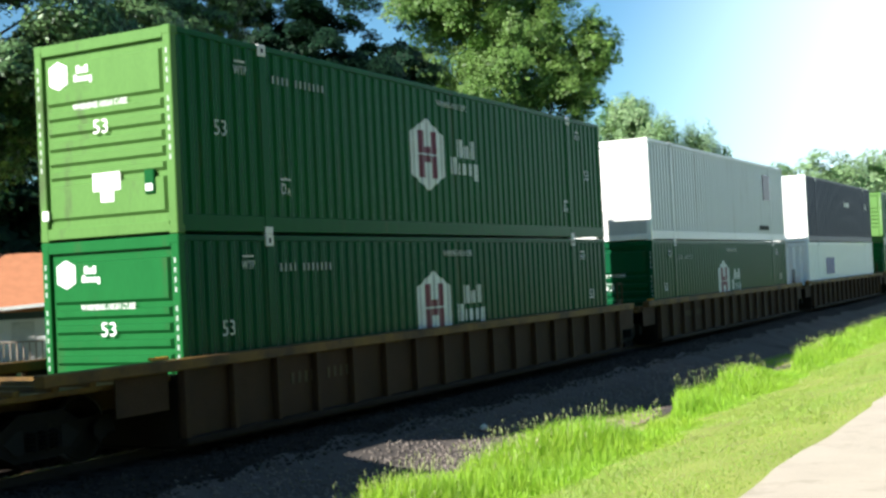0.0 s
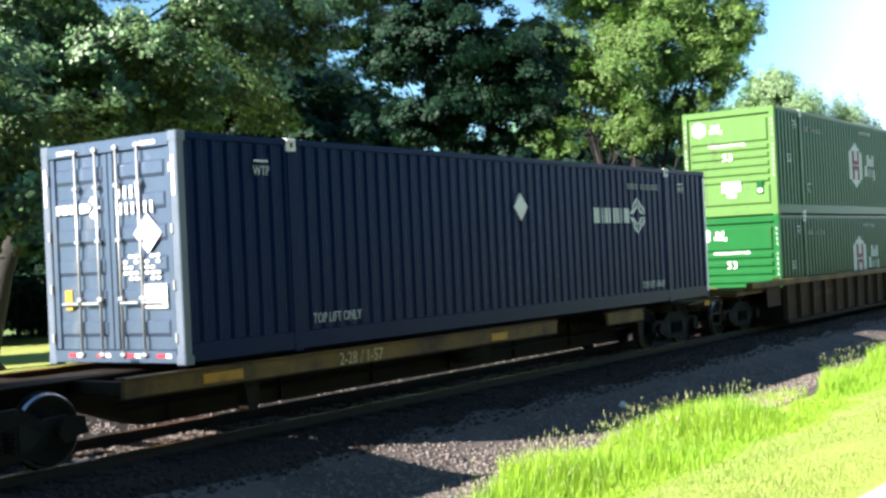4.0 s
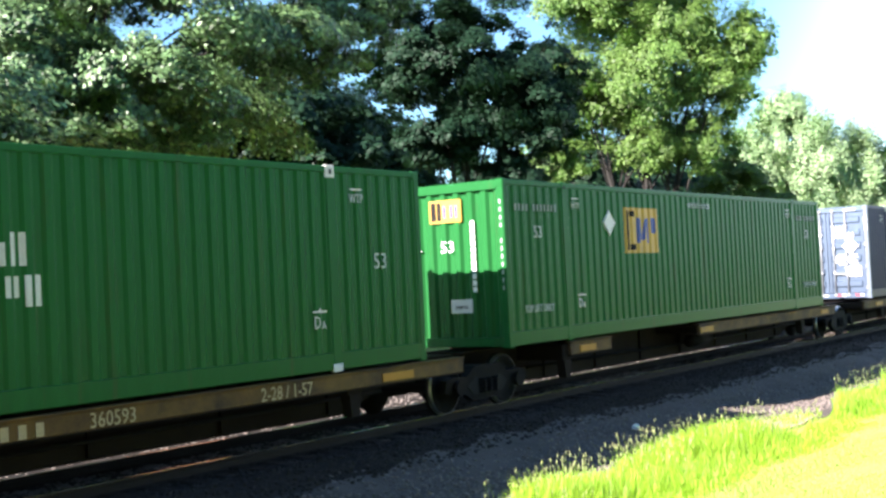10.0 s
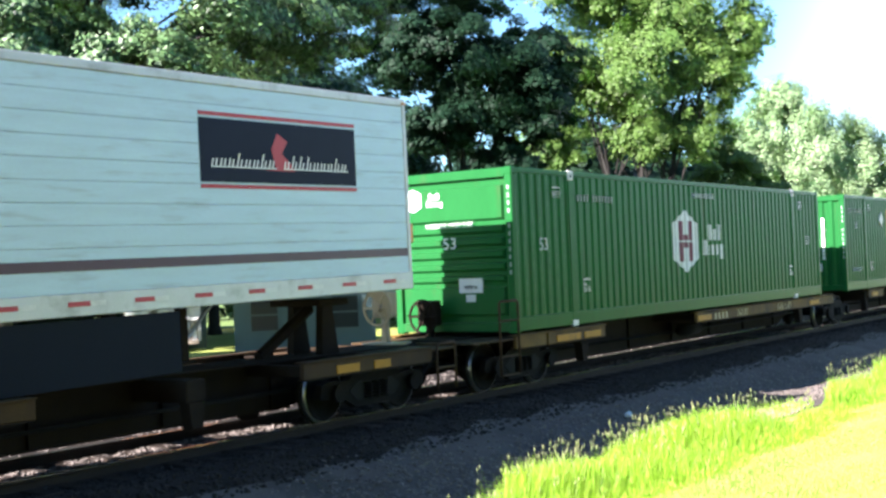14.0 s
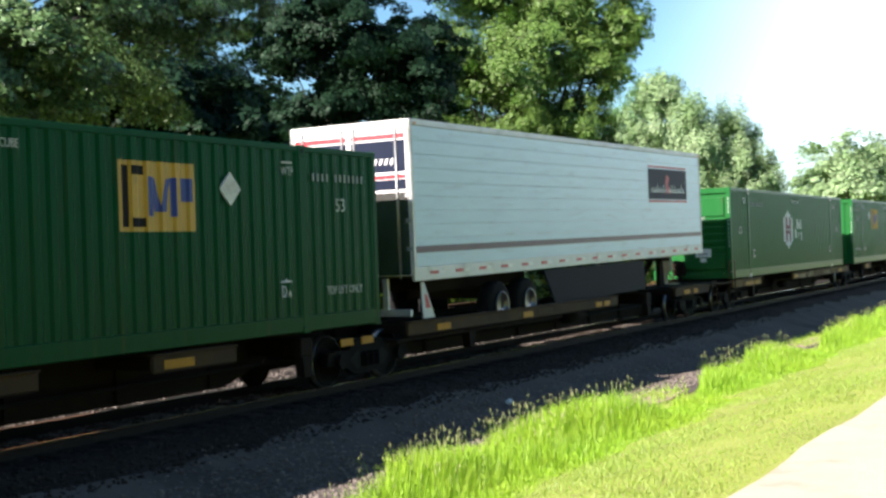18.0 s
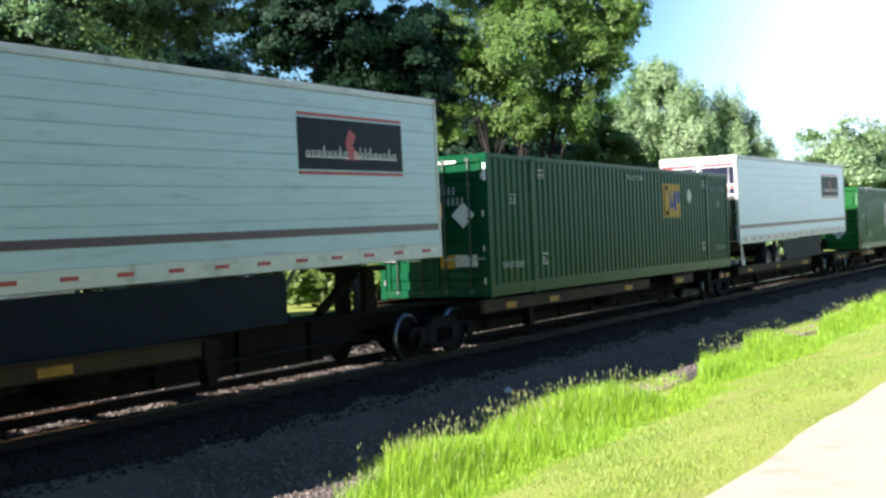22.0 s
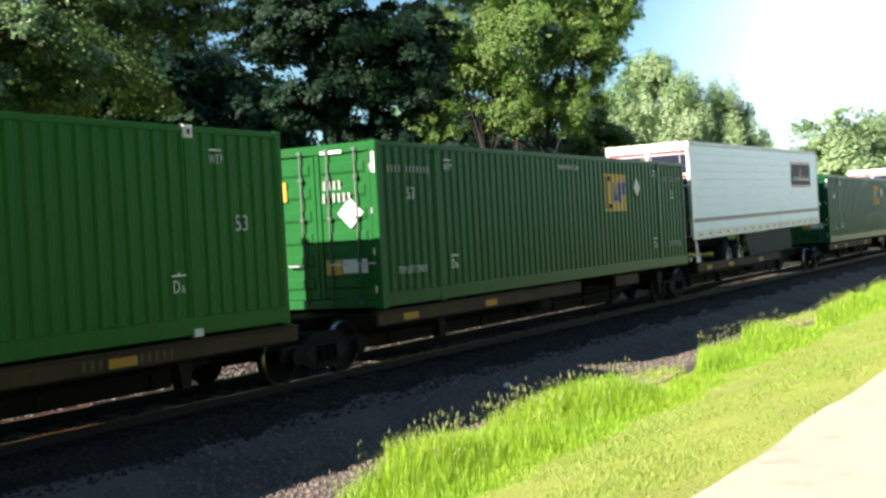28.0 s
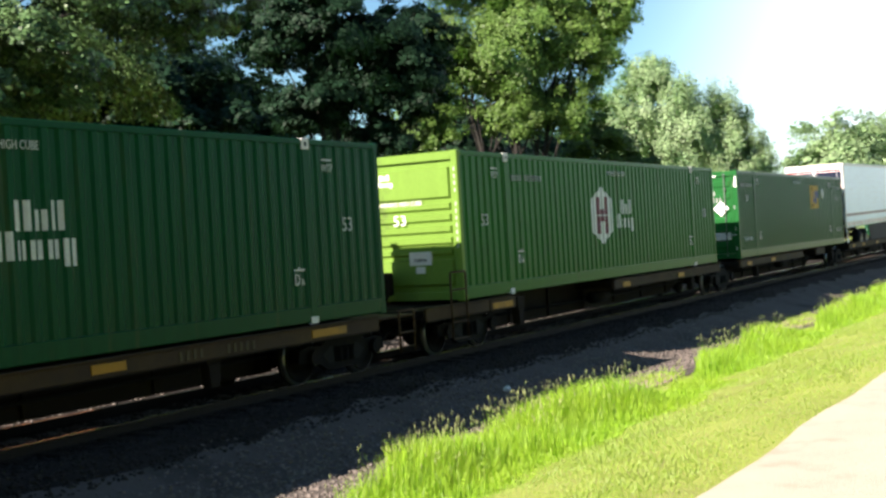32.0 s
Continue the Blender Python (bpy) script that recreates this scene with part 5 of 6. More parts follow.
def truck(car, x):
    """A two-axle truck under a car at x."""
    for sg in (-1, 1):
        def frame_mesh():
            s = Shape().prism(TRUCK_SIDE, sg * 1.0 - 0.06, sg * 1.0 + 0.06)
            for dx in (-0.9, 0.9):
                s.lathe([(0, 0.13), (0.06, 0.13), (0.09, 0.09)], (dx, sg * 1.06 if sg > 0 else sg * 1.06 - 0.09, 0.42), "y", 12)
            return s.mesh("truck_side_frame", "truck")
        part("truck_side_frame", shared(("sf", sg), frame_mesh), None, car, at=pose(x, 0, 0))

        def spring_mesh():
            pts = [(0.062 * math.cos(0.9 * k), 0.062 * math.sin(0.9 * k), 0.28 + 0.0072 * k) for k in range(34)]
            return Shape().tube(pts, 0.017, 5).mesh("spring", "truck", True)
        for dx in (-0.18, 0.0, 0.18):
            part("spring", shared("sp", spring_mesh), None, car, at=pose(x + dx, sg * 1.075, 0))
        for q in (-1, 1):
            part("frame_window", shared(("fw", sg, q), lambda: Shape().prism([(q * 0.62, 0.42), (q * 0.40, 0.55), (q * 0.30, 0.55), (q * 0.30, 0.27), (q * 0.44, 0.27)], sg * 1.066 - 0.004, sg * 1.066 + 0.004).mesh("frame_window", "black")), None, car, at=pose(x, 0, 0))
    part("bolster", shared("bolster", lambda: Shape().box(-0.28, 0.28, -1.05, 1.05, 0.50, 0.72, 0.03).mesh("bolster", "truck")), None, car, at=pose(x, 0, 0))
    for dx in (-0.89, 0.89):
        def set_mesh():
            s = Shape().rod((0, -0.95, 0), (0, 0.95, 0), 0.08, 12)
            for sg in (-1, 1):
                s.lathe([(-0.07, WHEEL_R + 0.03), (-0.04, WHEEL_R + 0.03), (-0.03, WHEEL_R - 0.004), (0.06, WHEEL_R - 0.012), (0.065, 0.36), (0.02, 0.32), (0.01, 0.18), (0.08, 0.14), (0.08, 0.05)]
                        if sg > 0 else [(0.07, WHEEL_R + 0.03), (0.04, WHEEL_R + 0.03), (0.03, WHEEL_R - 0.004), (-0.06, WHEEL_R - 0.012), (-0.065, 0.36), (-0.02, 0.32), (-0.01, 0.18), (-0.08, 0.14), (-0.08, 0.05)],
                        (0, sg * 0.755, 0), "y", 32)
            return s.mesh("wheelset", "truck", True)
        w = part("wheelset", shared("ws", set_mesh), None, car, at=pose(x + dx, 0, WHEEL_R))
        part("tread", shared("tread", lambda: Shape().lathe([(-0.055, WHEEL_R - 0.02), (-0.052, WHEEL_R), (0.04, WHEEL_R + 0.002), (0.042, WHEEL_R - 0.02)], (0, -0.76, 0), "y", 32, False).mesh("tread", "tread", True)), None, w, "bright worn wheel tread")
        TURNING.append((w, x + dx))


def coupler(car, x, sg):
    part("coupler", Shape().box(min(x, x + sg * 0.9), max(x, x + sg * 0.9), -0.09, 0.09, 0.62, 0.84, 0.02).box(min(x + sg * 0.75, x + sg * 1.1), max(x + sg * 0.75, x + sg * 1.1), -0.17, 0.17, 0.58, 0.90, 0.05), "truck", car)
    part("brake_hose", Shape().tube([(x, -0.35, 0.62), (x + sg * 0.4, -0.38, 0.40), (x + sg * 0.8, -0.30, 0.45), (x + sg * 1.0, -0.15, 0.60)], 0.025, 6), "rubber", car, smooth=True)


def brake_stand(car, x, wheel="tan", dz=0.0):
    """A hand brake: stand with a spoked wheel."""
    st = part("brake_stand", Shape().box(x - 0.06, x + 0.06, 0.30, 0.42, 0.9, 1.75 + dz, 0.015).box(x - 0.14, x + 0.14, 0.18, 0.54, 1.35 + dz, 1.80 + dz, 0.03).box(x - 0.25, x + 0.25, 0.0, 0.7, 0.88, 0.93, 0.01), "tan" if wheel == "tan" else "frame", car, "hand brake stand")
    s = Shape()
    n = 28
    for k in range(n):
        a, b = 2 * math.pi * k / n, 2 * math.pi * (k + 1) / n
        s.rod((x - 0.20, 0.36 + 0.29 * math.cos(a), 1.52 + dz + 0.29 * math.sin(a)), (x - 0.20, 0.36 + 0.29 * math.cos(b), 1.52 + dz + 0.29 * math.sin(b)), 0.025, 6)
    for k in range(6):
        a = 2 * math.pi * k / 6
        s.rod((x - 0.20, 0.36, 1.52 + dz), (x - 0.20, 0.36 + 0.29 * math.cos(a), 1.52 + dz + 0.29 * math.sin(a)), 0.02, 6)
    s.lathe([(-0.24, 0.07), (-0.10, 0.07)], (x, 0.36, 1.52 + dz), "x", 12)
    part("brake_wheel", s, wheel, st, "spoked hand brake wheel")


def grab_iron(car, x0, x1, z0, z1, y=-1.42, rungs=(0.5,)):
    """A bent handrail with rungs below it."""
    part("handrail", Shape().tube([(x0, y, z0), (x0, y, z1 - 0.04), (x0 + 0.04, y, z1), (x1 - 0.04, y, z1), (x1, y, z1 - 0.04), (x1, y, z0)], 0.022, 6), "sill", car, "worn yellow handrail", smooth=True)
    for z in rungs:
        part("rung", Shape().rod((x0, y, z), (x1, y, z), 0.018, 6), "sill", car)


def reflectors(car, spots, y=-1.345):
    """Yellow strips on the side: (start, length, height of the middle)."""
    for x, w, z in spots:
        part("reflector", Shape().box(x, x + w, y - 0.008, y + 0.012, z - 0.06, z + 0.06, 0.004), "hazard", car, "yellow reflective strip")


def spine_unit(label, r, f, beams, marks, webs, deck=False, stencils=(), paint="sill"):
    """One platform of an articulated spine car from x = r to x = f (pin to pin), origin at 0."""
    car = thing("spine_railcar", label, "railcar", "spine cars of the train")
    m0, m1 = r + 2.2, f - 2.2
    part("centre_sill", Shape().prism([(r + 0.2, 0.62), (m0 - 0.5, 0.58), (m0 + 0.5, 0.235), (m1 - 0.5, 0.235), (m1 + 0.5, 0.58), (f - 0.2, 0.62), (f - 0.2, 0.90), (r + 0.2, 0.90)], -0.25, 0.25), "frame", car, "rusty brown deep centre sill")
    part("bottom_flange", Shape().box(m0 + 0.6, m1 - 0.6, -0.27, 0.27, 0.20, 0.235, 0.008), "frame", car)
    part("top_flange", Shape().box(r + 0.2, f - 0.2, -0.48, 0.48, 0.902, 0.925), "frame", car)
    for k in range(7):
        x = m0 + 1.0 + (m1 - m0 - 2.0) * k / 6
        for sg in (-1, 1):
            part("stiffener", Shape().box(x - 0.03, x + 0.03, min(sg * 0.252, sg * 0.30), max(sg * 0.252, sg * 0.30), 0.24, 0.895), "frame", car)
    for a, b in beams:
        for sg in (-1, 1):
            y0, y1 = sorted((sg * 1.34, sg * 1.27))
            part("side_sill", Shape().box(a, b, y0, y1, 0.705, 0.925, 0.012), paint, car, "worn yellow-brown side sill")
            part("sill_lip", Shape().box(a, b, min(sg * 1.38, sg * 1.18), max(sg * 1.38, sg * 1.18), 0.927, 0.947, 0.004), paint, car)
            part("sill_foot", Shape().box(a + 0.02, b - 0.02, min(sg * 1.338, sg * 1.18), max(sg * 1.338, sg * 1.18), 0.683, 0.703, 0.004), "frame", car)
        k = max(1, round((b - a) / 1.9))
        for i in range(k + 1):
            x = a + 0.1 + (b - a - 0.2) * i / k
            for q0, q1 in ((-1.26, -0.255), (0.255, 1.26)):
                part("cross_bearer", Shape().box(x - 0.07, x + 0.07, q0, q1, 0.74, 0.90, 0.01), "frame", car)
        if b - a > 5 and not stencils:
            for x, n in ((a + 4.4, 4), (a + 5.4, 5)):
                for k in range(n):
                    bar_part(car, x + 0.14 * k, -1.342, 0.755, 0.055, 0.12, "stencil_dim", "faded bar of a number", 0.006)
    reflectors(car, marks)
    for words, x in stencils:
        if words == "bars":
            for k in range(4):
                bar_part(car, x + 0.22 * k, -1.342, 0.72, 0.10, 0.15, "stencil", "faded yellowish bar of a mark", 0.006)
        else:
            part("lettering", lettering(words, 0.25, "stencil", 0.9), None, car, "faded yellowish stencilled lettering", at=pose(x, -1.345, 0.80))
    for x in webs:
        for sg in (-1, 1):
            y0, y1 = sorted((sg * 0.255, sg * 1.26))
            part("outrigger", Shape().box(x - 0.16, x + 0.16, y0, y1, 0.62, 0.90, 0.015), "frame", car, "dark outrigger arm")
            y0, y1 = sorted((sg * 1.10, sg * 1.265))
            part("outrigger_leg", Shape().prism([(x - 0.13, 0.62), (x + 0.13, 0.62), (x + 0.09, 0.30), (x - 0.09, 0.30)], y0, y1), "frame", car)
    if deck:
        for sg in (-1, 1):
            part("wheel_deck", Shape().box(r + 0.6, r + 7.6, min(sg * 0.49, sg * 1.26), max(sg * 0.49, sg * 1.26), 0.60, 0.66, 0.01), "frame", car, "steel wheel deck")
    part("air_pipe", Shape().tube([(m0, -0.50, 0.5), ((m0 + m1) / 2, -0.52, 0.46), (m1, -0.50, 0.5)], 0.03, 6), "truck", car, smooth=True)
    part("air_tank", Shape().lathe([(-0.5, 0.05), (-0.47, 0.14), (0.47, 0.14), (0.5, 0.05)], ((m0 + m1) / 2, -0.72, 0.52), "x", 14), "truck", car, smooth=True)
    return car


def hitch(car, x):
    """The folding stand that carries a trailer's kingpin."""
    part("trailer_hitch", Shape().prism([(x - 0.15, 0.92), (x + 0.25, 0.92), (x + 0.12, 1.70), (x - 0.10, 1.70)], -0.35, -0.22).prism([(x - 0.15, 0.92), (x + 0.25, 0.92), (x + 0.12, 1.70), (x - 0.10, 1.70)], 0.22, 0.35)
         .box(x - 0.35, x + 0.35, -0.5, 0.5, 1.66, 1.76, 0.02).rod((x - 1.15, 0.0, 0.96), (x, 0.0, 1.62), 0.09), "frame", car, "rusty folding trailer hitch")


def well_unit(label, r, f, trucks, rear=1.6):
    """A deep well car from x = r to x = f with ribbed sides."""
    car = thing("well_railcar", label, "railcar", "well cars of the train")
    w0, w1 = r + rear, f - 1.6
    for sg in (-1, 1):
        y0, y1 = sorted((sg * 1.42, sg * 1.40))
        wall = part("side_wall", Shape().box(w0, w1, y0, y1, 0.08, 1.08), "well", car, "rusty brown side plate")
        a, b = sorted((sg * 1.54, sg * 1.36))
        part("top_chord", Shape().box(w0 - rear + 0.6, w1 + 1.0, a, b, 1.06, 1.215, 0.015), "sill_yellow", car, "worn yellow-brown top chord")
        part("bottom_chord", Shape().box(w0, w1, a, b, 0.04, 0.14, 0.015), "frame", car)
        n = round((w1 - w0) / 1.08)
        rib = shared(("rib", sg), lambda: Shape().box(-0.055, 0.055, min(sg * 1.53, sg * 1.421), max(sg * 1.53, sg * 1.421), 0.14, 1.06, 0.01).mesh("side_post", "rib"))
        for k in range(n + 1):
            part("side_post", rib, None, wall, at=pose(w0 + 0.06 + (w1 - w0 - 0.12) * k / n, 0, 0))
        for x in (w0 - 1.2, w1 + 0.2):
            part("end_plate", Shape().prism([(x, 0.55), (x + 1.0, 0.55), (x + 1.0, 1.06), (x, 1.06)], y0, y1), "well", car)
    part("well_floor", Shape().box(w0, w1, -1.3, 1.3, -0.02, 0.0).box(w0, w0 + 0.1, -1.38, 1.38, 0.02, 1.0).box(w1 - 0.1, w1, -1.38, 1.38, 0.02, 1.0), "frame", car)
    for x0, x1 in ((r + 0.15, w0), (w1, f - 0.15)):
        part("end_platform", Shape().box(x0, x1, -1.30, 1.30, 0.92, 0.99, 0.01).box(x0, x1, -0.35, 0.35, 0.55, 0.92), "sill_yellow", car, "worn yellow-brown end platform")
    for x, n in ((w0 + 2.6, 4), (w0 + 3.6, 5)):
        for k in range(n):
            bar_part(car, x + 0.18 * k, -1.424, 0.62, 0.07, 0.17, "stencil_dim", "faded bar of a number", 0.006)
    for x in (w0 - 0.3, w1 + 0.3):
        part("corner_lamp", Shape().box(x - 0.16, x + 0.16, -1.40, -1.30, 1.217, 1.26, 0.01), "hazard" if x < 0 else "sill", car, "yellow corner marker")
    for x in trucks:
        truck(car, x)
    grab_iron(car, w1 + 0.55, w1 + 0.9, 1.0, 1.75, -1.25, (1.3,))
    for k in range(4):
        part("platform_beam", Shape().box(r + 0.3 + 0.62 * k, r + 0.42 + 0.62 * k, -1.34, 1.34, 0.992, 1.06, 0.01), "sill_yellow", car)
    return car


def place(ob, x, z, pitch=0.0):
    MOVING.append((ob, x, z, pitch))
    return ob


# rear and front ends of the loads along the train at the start
BASE = 0.97
# some green rear ends are painted brighter than the sides, as if sunlit
place(hexagon_container("faded green high-cube container on top of a stack", "green_olive", "green_lit_end", "bright"), 13.44 + LEN / 2, 2.925)
place(hexagon_container("green high-cube container inside a well car", "green_dark", "green"), 13.44 + LEN / 2, 0.015)
place(plain_container("weathered silver-white container on top of a stack", "silver", "white", "patch"), 41.82, 2.90)
place(hexagon_container("green container with white hexagon in a well car", "green_dark", "green_dark"), 41.82, 0.0)
place(plain_container("dark plum container with white end frame on a stack", "plum", "white", "small"), 62.57, 2.88)
place(plain_container("white container with blue word blocks in a well car", "white", "white", "word"), 62.57, -0.02)
place(hexagon_container("pale green ribbed-end container on top of a stack", "green_olive", "green_lit_end"), 74.77 + LEN / 2, 2.90)
place(hexagon_container("bright green ribbed-end container in a well car", "green", "green"), 74.77 + LEN / 2, 0.0)
place(navy_container(), 0.32, BASE + 0.02)
place(square_container("bright green corrugated container with yellow emblem", "green", False, True), -28.95 + LEN / 2, BASE)
place(hexagon_container("bright green high-cube container with ribbed end", "green", "green", "weight"), -39.58, BASE)
place(square_container("dark green double-door container, yellow emblem near its front", "green_dark", True, False, "green_dark", False), -76.63, BASE)
place(square_container("green double-door container with white door placard", "green_olive", True, False, "green"), -112.15, BASE)
place(hexagon_container("yellowish green high-cube container with ribbed end", "green_lime", "lime_lit_end", "weight"), -131.23, BASE)
place(hexagon_container("dark teal-green high-cube container with white emblem", "green_dark", "green_dark"), -150.48, BASE)
for x, lb in ((-59.0, "white aluminium semi-trailer with maroon stripe on a spine car"), (-95.0, "long white semi-trailer with blue-black sign panel")):
    place(trailer(lb), x, 1.75, -0.75)

# cars along the train: label, rear and front pin, side sills, reflectors, outriggers, deck, front end, rear end, stencils
SPINE = [
    ("rusty spine car platform under a navy container", -10.45, 7.1, ((-8.9, 1.25), (3.3, 4.9)), ((-7.65, 0.7, 0.81), (-1.0, 0.5, 0.8), (8.1, 0.45, 0.87)), (-6.7, 4.9), False, True, False, (("2-28 / 1-57", -4.5),)),
    ("rusty spine car platform under a green container", -29.35, -10.45, ((-26.95, -25.35), (-21.15, -11.7)), ((-26.6, 0.6, 0.8), (-21.1, 0.7, 0.81), (-12.9, 0.6, 0.81)), (-26.95, -14.2), False, False, False, ()),
    ("rusty spine car end platform with handrails and brake wheel", -47.25, -29.35, ((-47.9, -46.85), (-46.8, -44.6), (-40.2, -30.45)), ((-46.5, 0.9, 0.79), (-45.45, 0.65, 0.79), (-40.15, 0.75, 0.80), (-32.55, 0.75, 0.80)), (-45.3, -33.1), False, False, True, (("bars", -39.2), ("360593", -37.5), ("2-28 / 1-57", -34.6))),
    ("rusty spine car end platform carrying a white trailer", -68.45, -51.5, ((-67.6, -57.7), (-53.4, -50.4)), ((-66.6, 0.5, 0.79), (-63.0, 0.45, 0.79), (-59.1, 0.35, 0.79), (-58.6, 0.35, 0.79), (-52.7, 0.5, 0.79), (-51.85, 0.38, 0.79)), (-65.1, -55.3), True, True, False, ()),
    ("rusty spine car platform under a dark green container", -86.4, -68.45, ((-85.3, -75.9), (-74.0, -72.3)), ((-84.3, 0.45, 0.8), (-82.2, 0.5, 0.8), (-77.7, 0.5, 0.8), (-73.8, 0.6, 0.8), (-69.7, 0.35, 0.75), (-69.1, 0.35, 0.75)), (-82.95, -70.5), False, False, False, ()),
    ("rusty spine car platform carrying a long white trailer", -104.2, -86.4, ((-103.1, -93.6),), ((-102.3, 0.5, 0.8), (-100.0, 0.5, 0.8), (-96.5, 0.55, 0.8)), (-100.7, -93.3), True, False, False, ()),
    ("rusty spine car platform under a double-door container", -121.8, -104.2, ((-120.6, -111.9), (-109.7, -108.1)), ((-119.8, 0.5, 0.8), (-116.7, 0.5, 0.8)), (-118.3, -106.3), False, False, False, ()),
    ("rusty spine car end platform with worn sills", -138.9, -121.8, ((-141.0, -138.5), (-138.45, -137.3), (-131.75, -122.9)), ((-138.36, 0.9, 0.79), (-131.2, 0.5, 0.79), (-126.9, 0.5, 0.8)), (-136.9, -125.4), False, False, True, ()),
    ("rusty spine car end platform at the rear of the train", -162.0, -143.3, ((-152.0, -142.6),), ((-144.55, 0.95, 0.82), (-149.2, 0.6, 0.82)), (-146.8,), False, True, False, ()),
]
for lb, r, f, beams, marks, webs, deck, front_end, rear_end, words in SPINE:
    xc = (r + f) / 2
    rr, ff = r - xc, f - xc
    ext = 1.8 if deck else 1.9
    car = spine_unit(lb, rr - (1.9 if rear_end else 0), ff + (ext if front_end else 0), [(a - xc, b - xc) for a, b in beams], [(x - xc, w, z) for x, w, z in marks], [x - xc for x in webs], deck, [(t, x - xc) for t, x in words], "sill_yellow" if r > -48 else "sill")
    truck(car, rr)
    if front_end:
        truck(car, ff)
        coupler(car, ff + ext - 0.3, 1)
        part("end_platform", Shape().box(ff + 0.2, ff + ext, -1.3, 1.3, 0.86, 0.90, 0.01), "sill", car)
        if r != -10.45:
            brake_stand(car, ff + ext + 0.35 if deck else ff + 1.35)
        grab_iron(car, ff + ext - 0.65, ff + ext - 0.15, 0.25, 0.98, -1.40, (0.35, 0.60))
    if rear_end:
        coupler(car, rr - 1.7, -1)
        part("end_platform", Shape().box(rr - 1.9, rr - 0.2, -1.3, 1.3, 0.86, 0.90, 0.01), "sill", car)
        brake_stand(car, rr - 0.80, "frame", -0.22)
        grab_iron(car, rr - 1.25, rr - 0.65, 0.30, 1.55, -1.40, (0.30, 0.62, 1.22))
    if deck:
        hitch(car, ff - 0.2 if front_end else ff - 1.4)
    place(car, xc, 0.0)
WELL = [
    ("rusty brown well car with ribbed sides and end platform", 10.07, 31.77, (11.07, 31.77)),
    ("brown well car with ribbed sides between shared trucks", 31.77, 52.27, (52.27,)),
    ("brown ribbed well car carrying a white container", 52.27, 73.07, (73.07,)),
    ("brown ribbed well car at the head of the string", 73.07, 94.17, (93.17,)),
]
for lb, r, f, tr in WELL:
    xc = (r + f) / 2
    car = well_unit(lb, r - xc, f - xc, [x - xc for x in tr], 3.1 if r < 11 else 1.6)
    if r < 11:
        coupler(car, r - xc + 0.2, -1)
    place(car, xc, 0.0)


# ---- trees ----
def leaves(rng, blobs, count, size, up=0.35, sub=40, fine=(0.20, 0.42), flat=0.5, droop=0.5):
    """Leaves in many drooping sprays set in and around ellipsoid blobs: (x, y, z, rx, ry, rz, weight)."""
    pos, rad, wt, out = [], [], [], []
    for bx, by, bz, rx, ry, rz, w in blobs:
        for k in range(sub):
            d = rng.normal(size=3)
            d /= np.linalg.norm(d)
            q = rng.uniform(0.40, 1.10)
            f = rng.uniform(*fine) * (1.25 - 0.4 * q)
            pos.append((bx + d[0] * rx * q, by + d[1] * ry * q, bz + d[2] * rz * q))
            rad.append((rx * f, ry * f, (rx + ry) / 2 * f * flat))
            wt.append(f * f * rx * ry * (0.6 + 0.4 * w / 10))
            out.append(d + np.array((0, 0, up * 2)) + rng.normal(size=3) * 0.35)
    pos, rad, out, wt = np.array(pos), np.array(rad), np.array(out), np.array(wt)
    which = rng.choice(len(pos), count, p=wt / wt.sum())
    d = rng.normal(size=(count, 3))
    d /= np.linalg.norm(d, axis=1)[:, None]
    reach = rng.uniform(0.15, 1.0, count) ** 0.55 * np.where(rng.uniform(0, 1, count) < 0.12, 1.35, 1.0)
    off = d * reach[:, None] * rad[which]
    off[:, 2] -= droop * (off[:, 0] ** 2 + off[:, 1] ** 2) / (rad[which, 0] + 0.1)
    c = pos[which] + off
    nr = out[which] + d * 0.30 + rng.normal(size=(count, 3)) * 0.36
    nr /= np.linalg.norm(nr, axis=1)[:, None]
    t = np.cross(nr, rng.normal(size=(count, 3)))
    t /= np.linalg.norm(t, axis=1)[:, None] + 1e-9
    q = np.cross(nr, t)
    s = (size * rng.uniform(0.6, 1.4, count))[:, None]
    # a pointed, folded leaf of four corners
    v = np.stack([c - t * s * 0.62, c + q * s * 0.36 - nr * s * 0.10, c + t * s * 0.62, c - q * s * 0.36 - nr * s * 0.10], 1).reshape(-1, 3)
    k = np.arange(count)[:, None] * 4
    tris = np.concatenate([k + np.array((0, 1, 2)), k + np.array((0, 2, 3))], 1).reshape(-1, 3)
    return v, tris


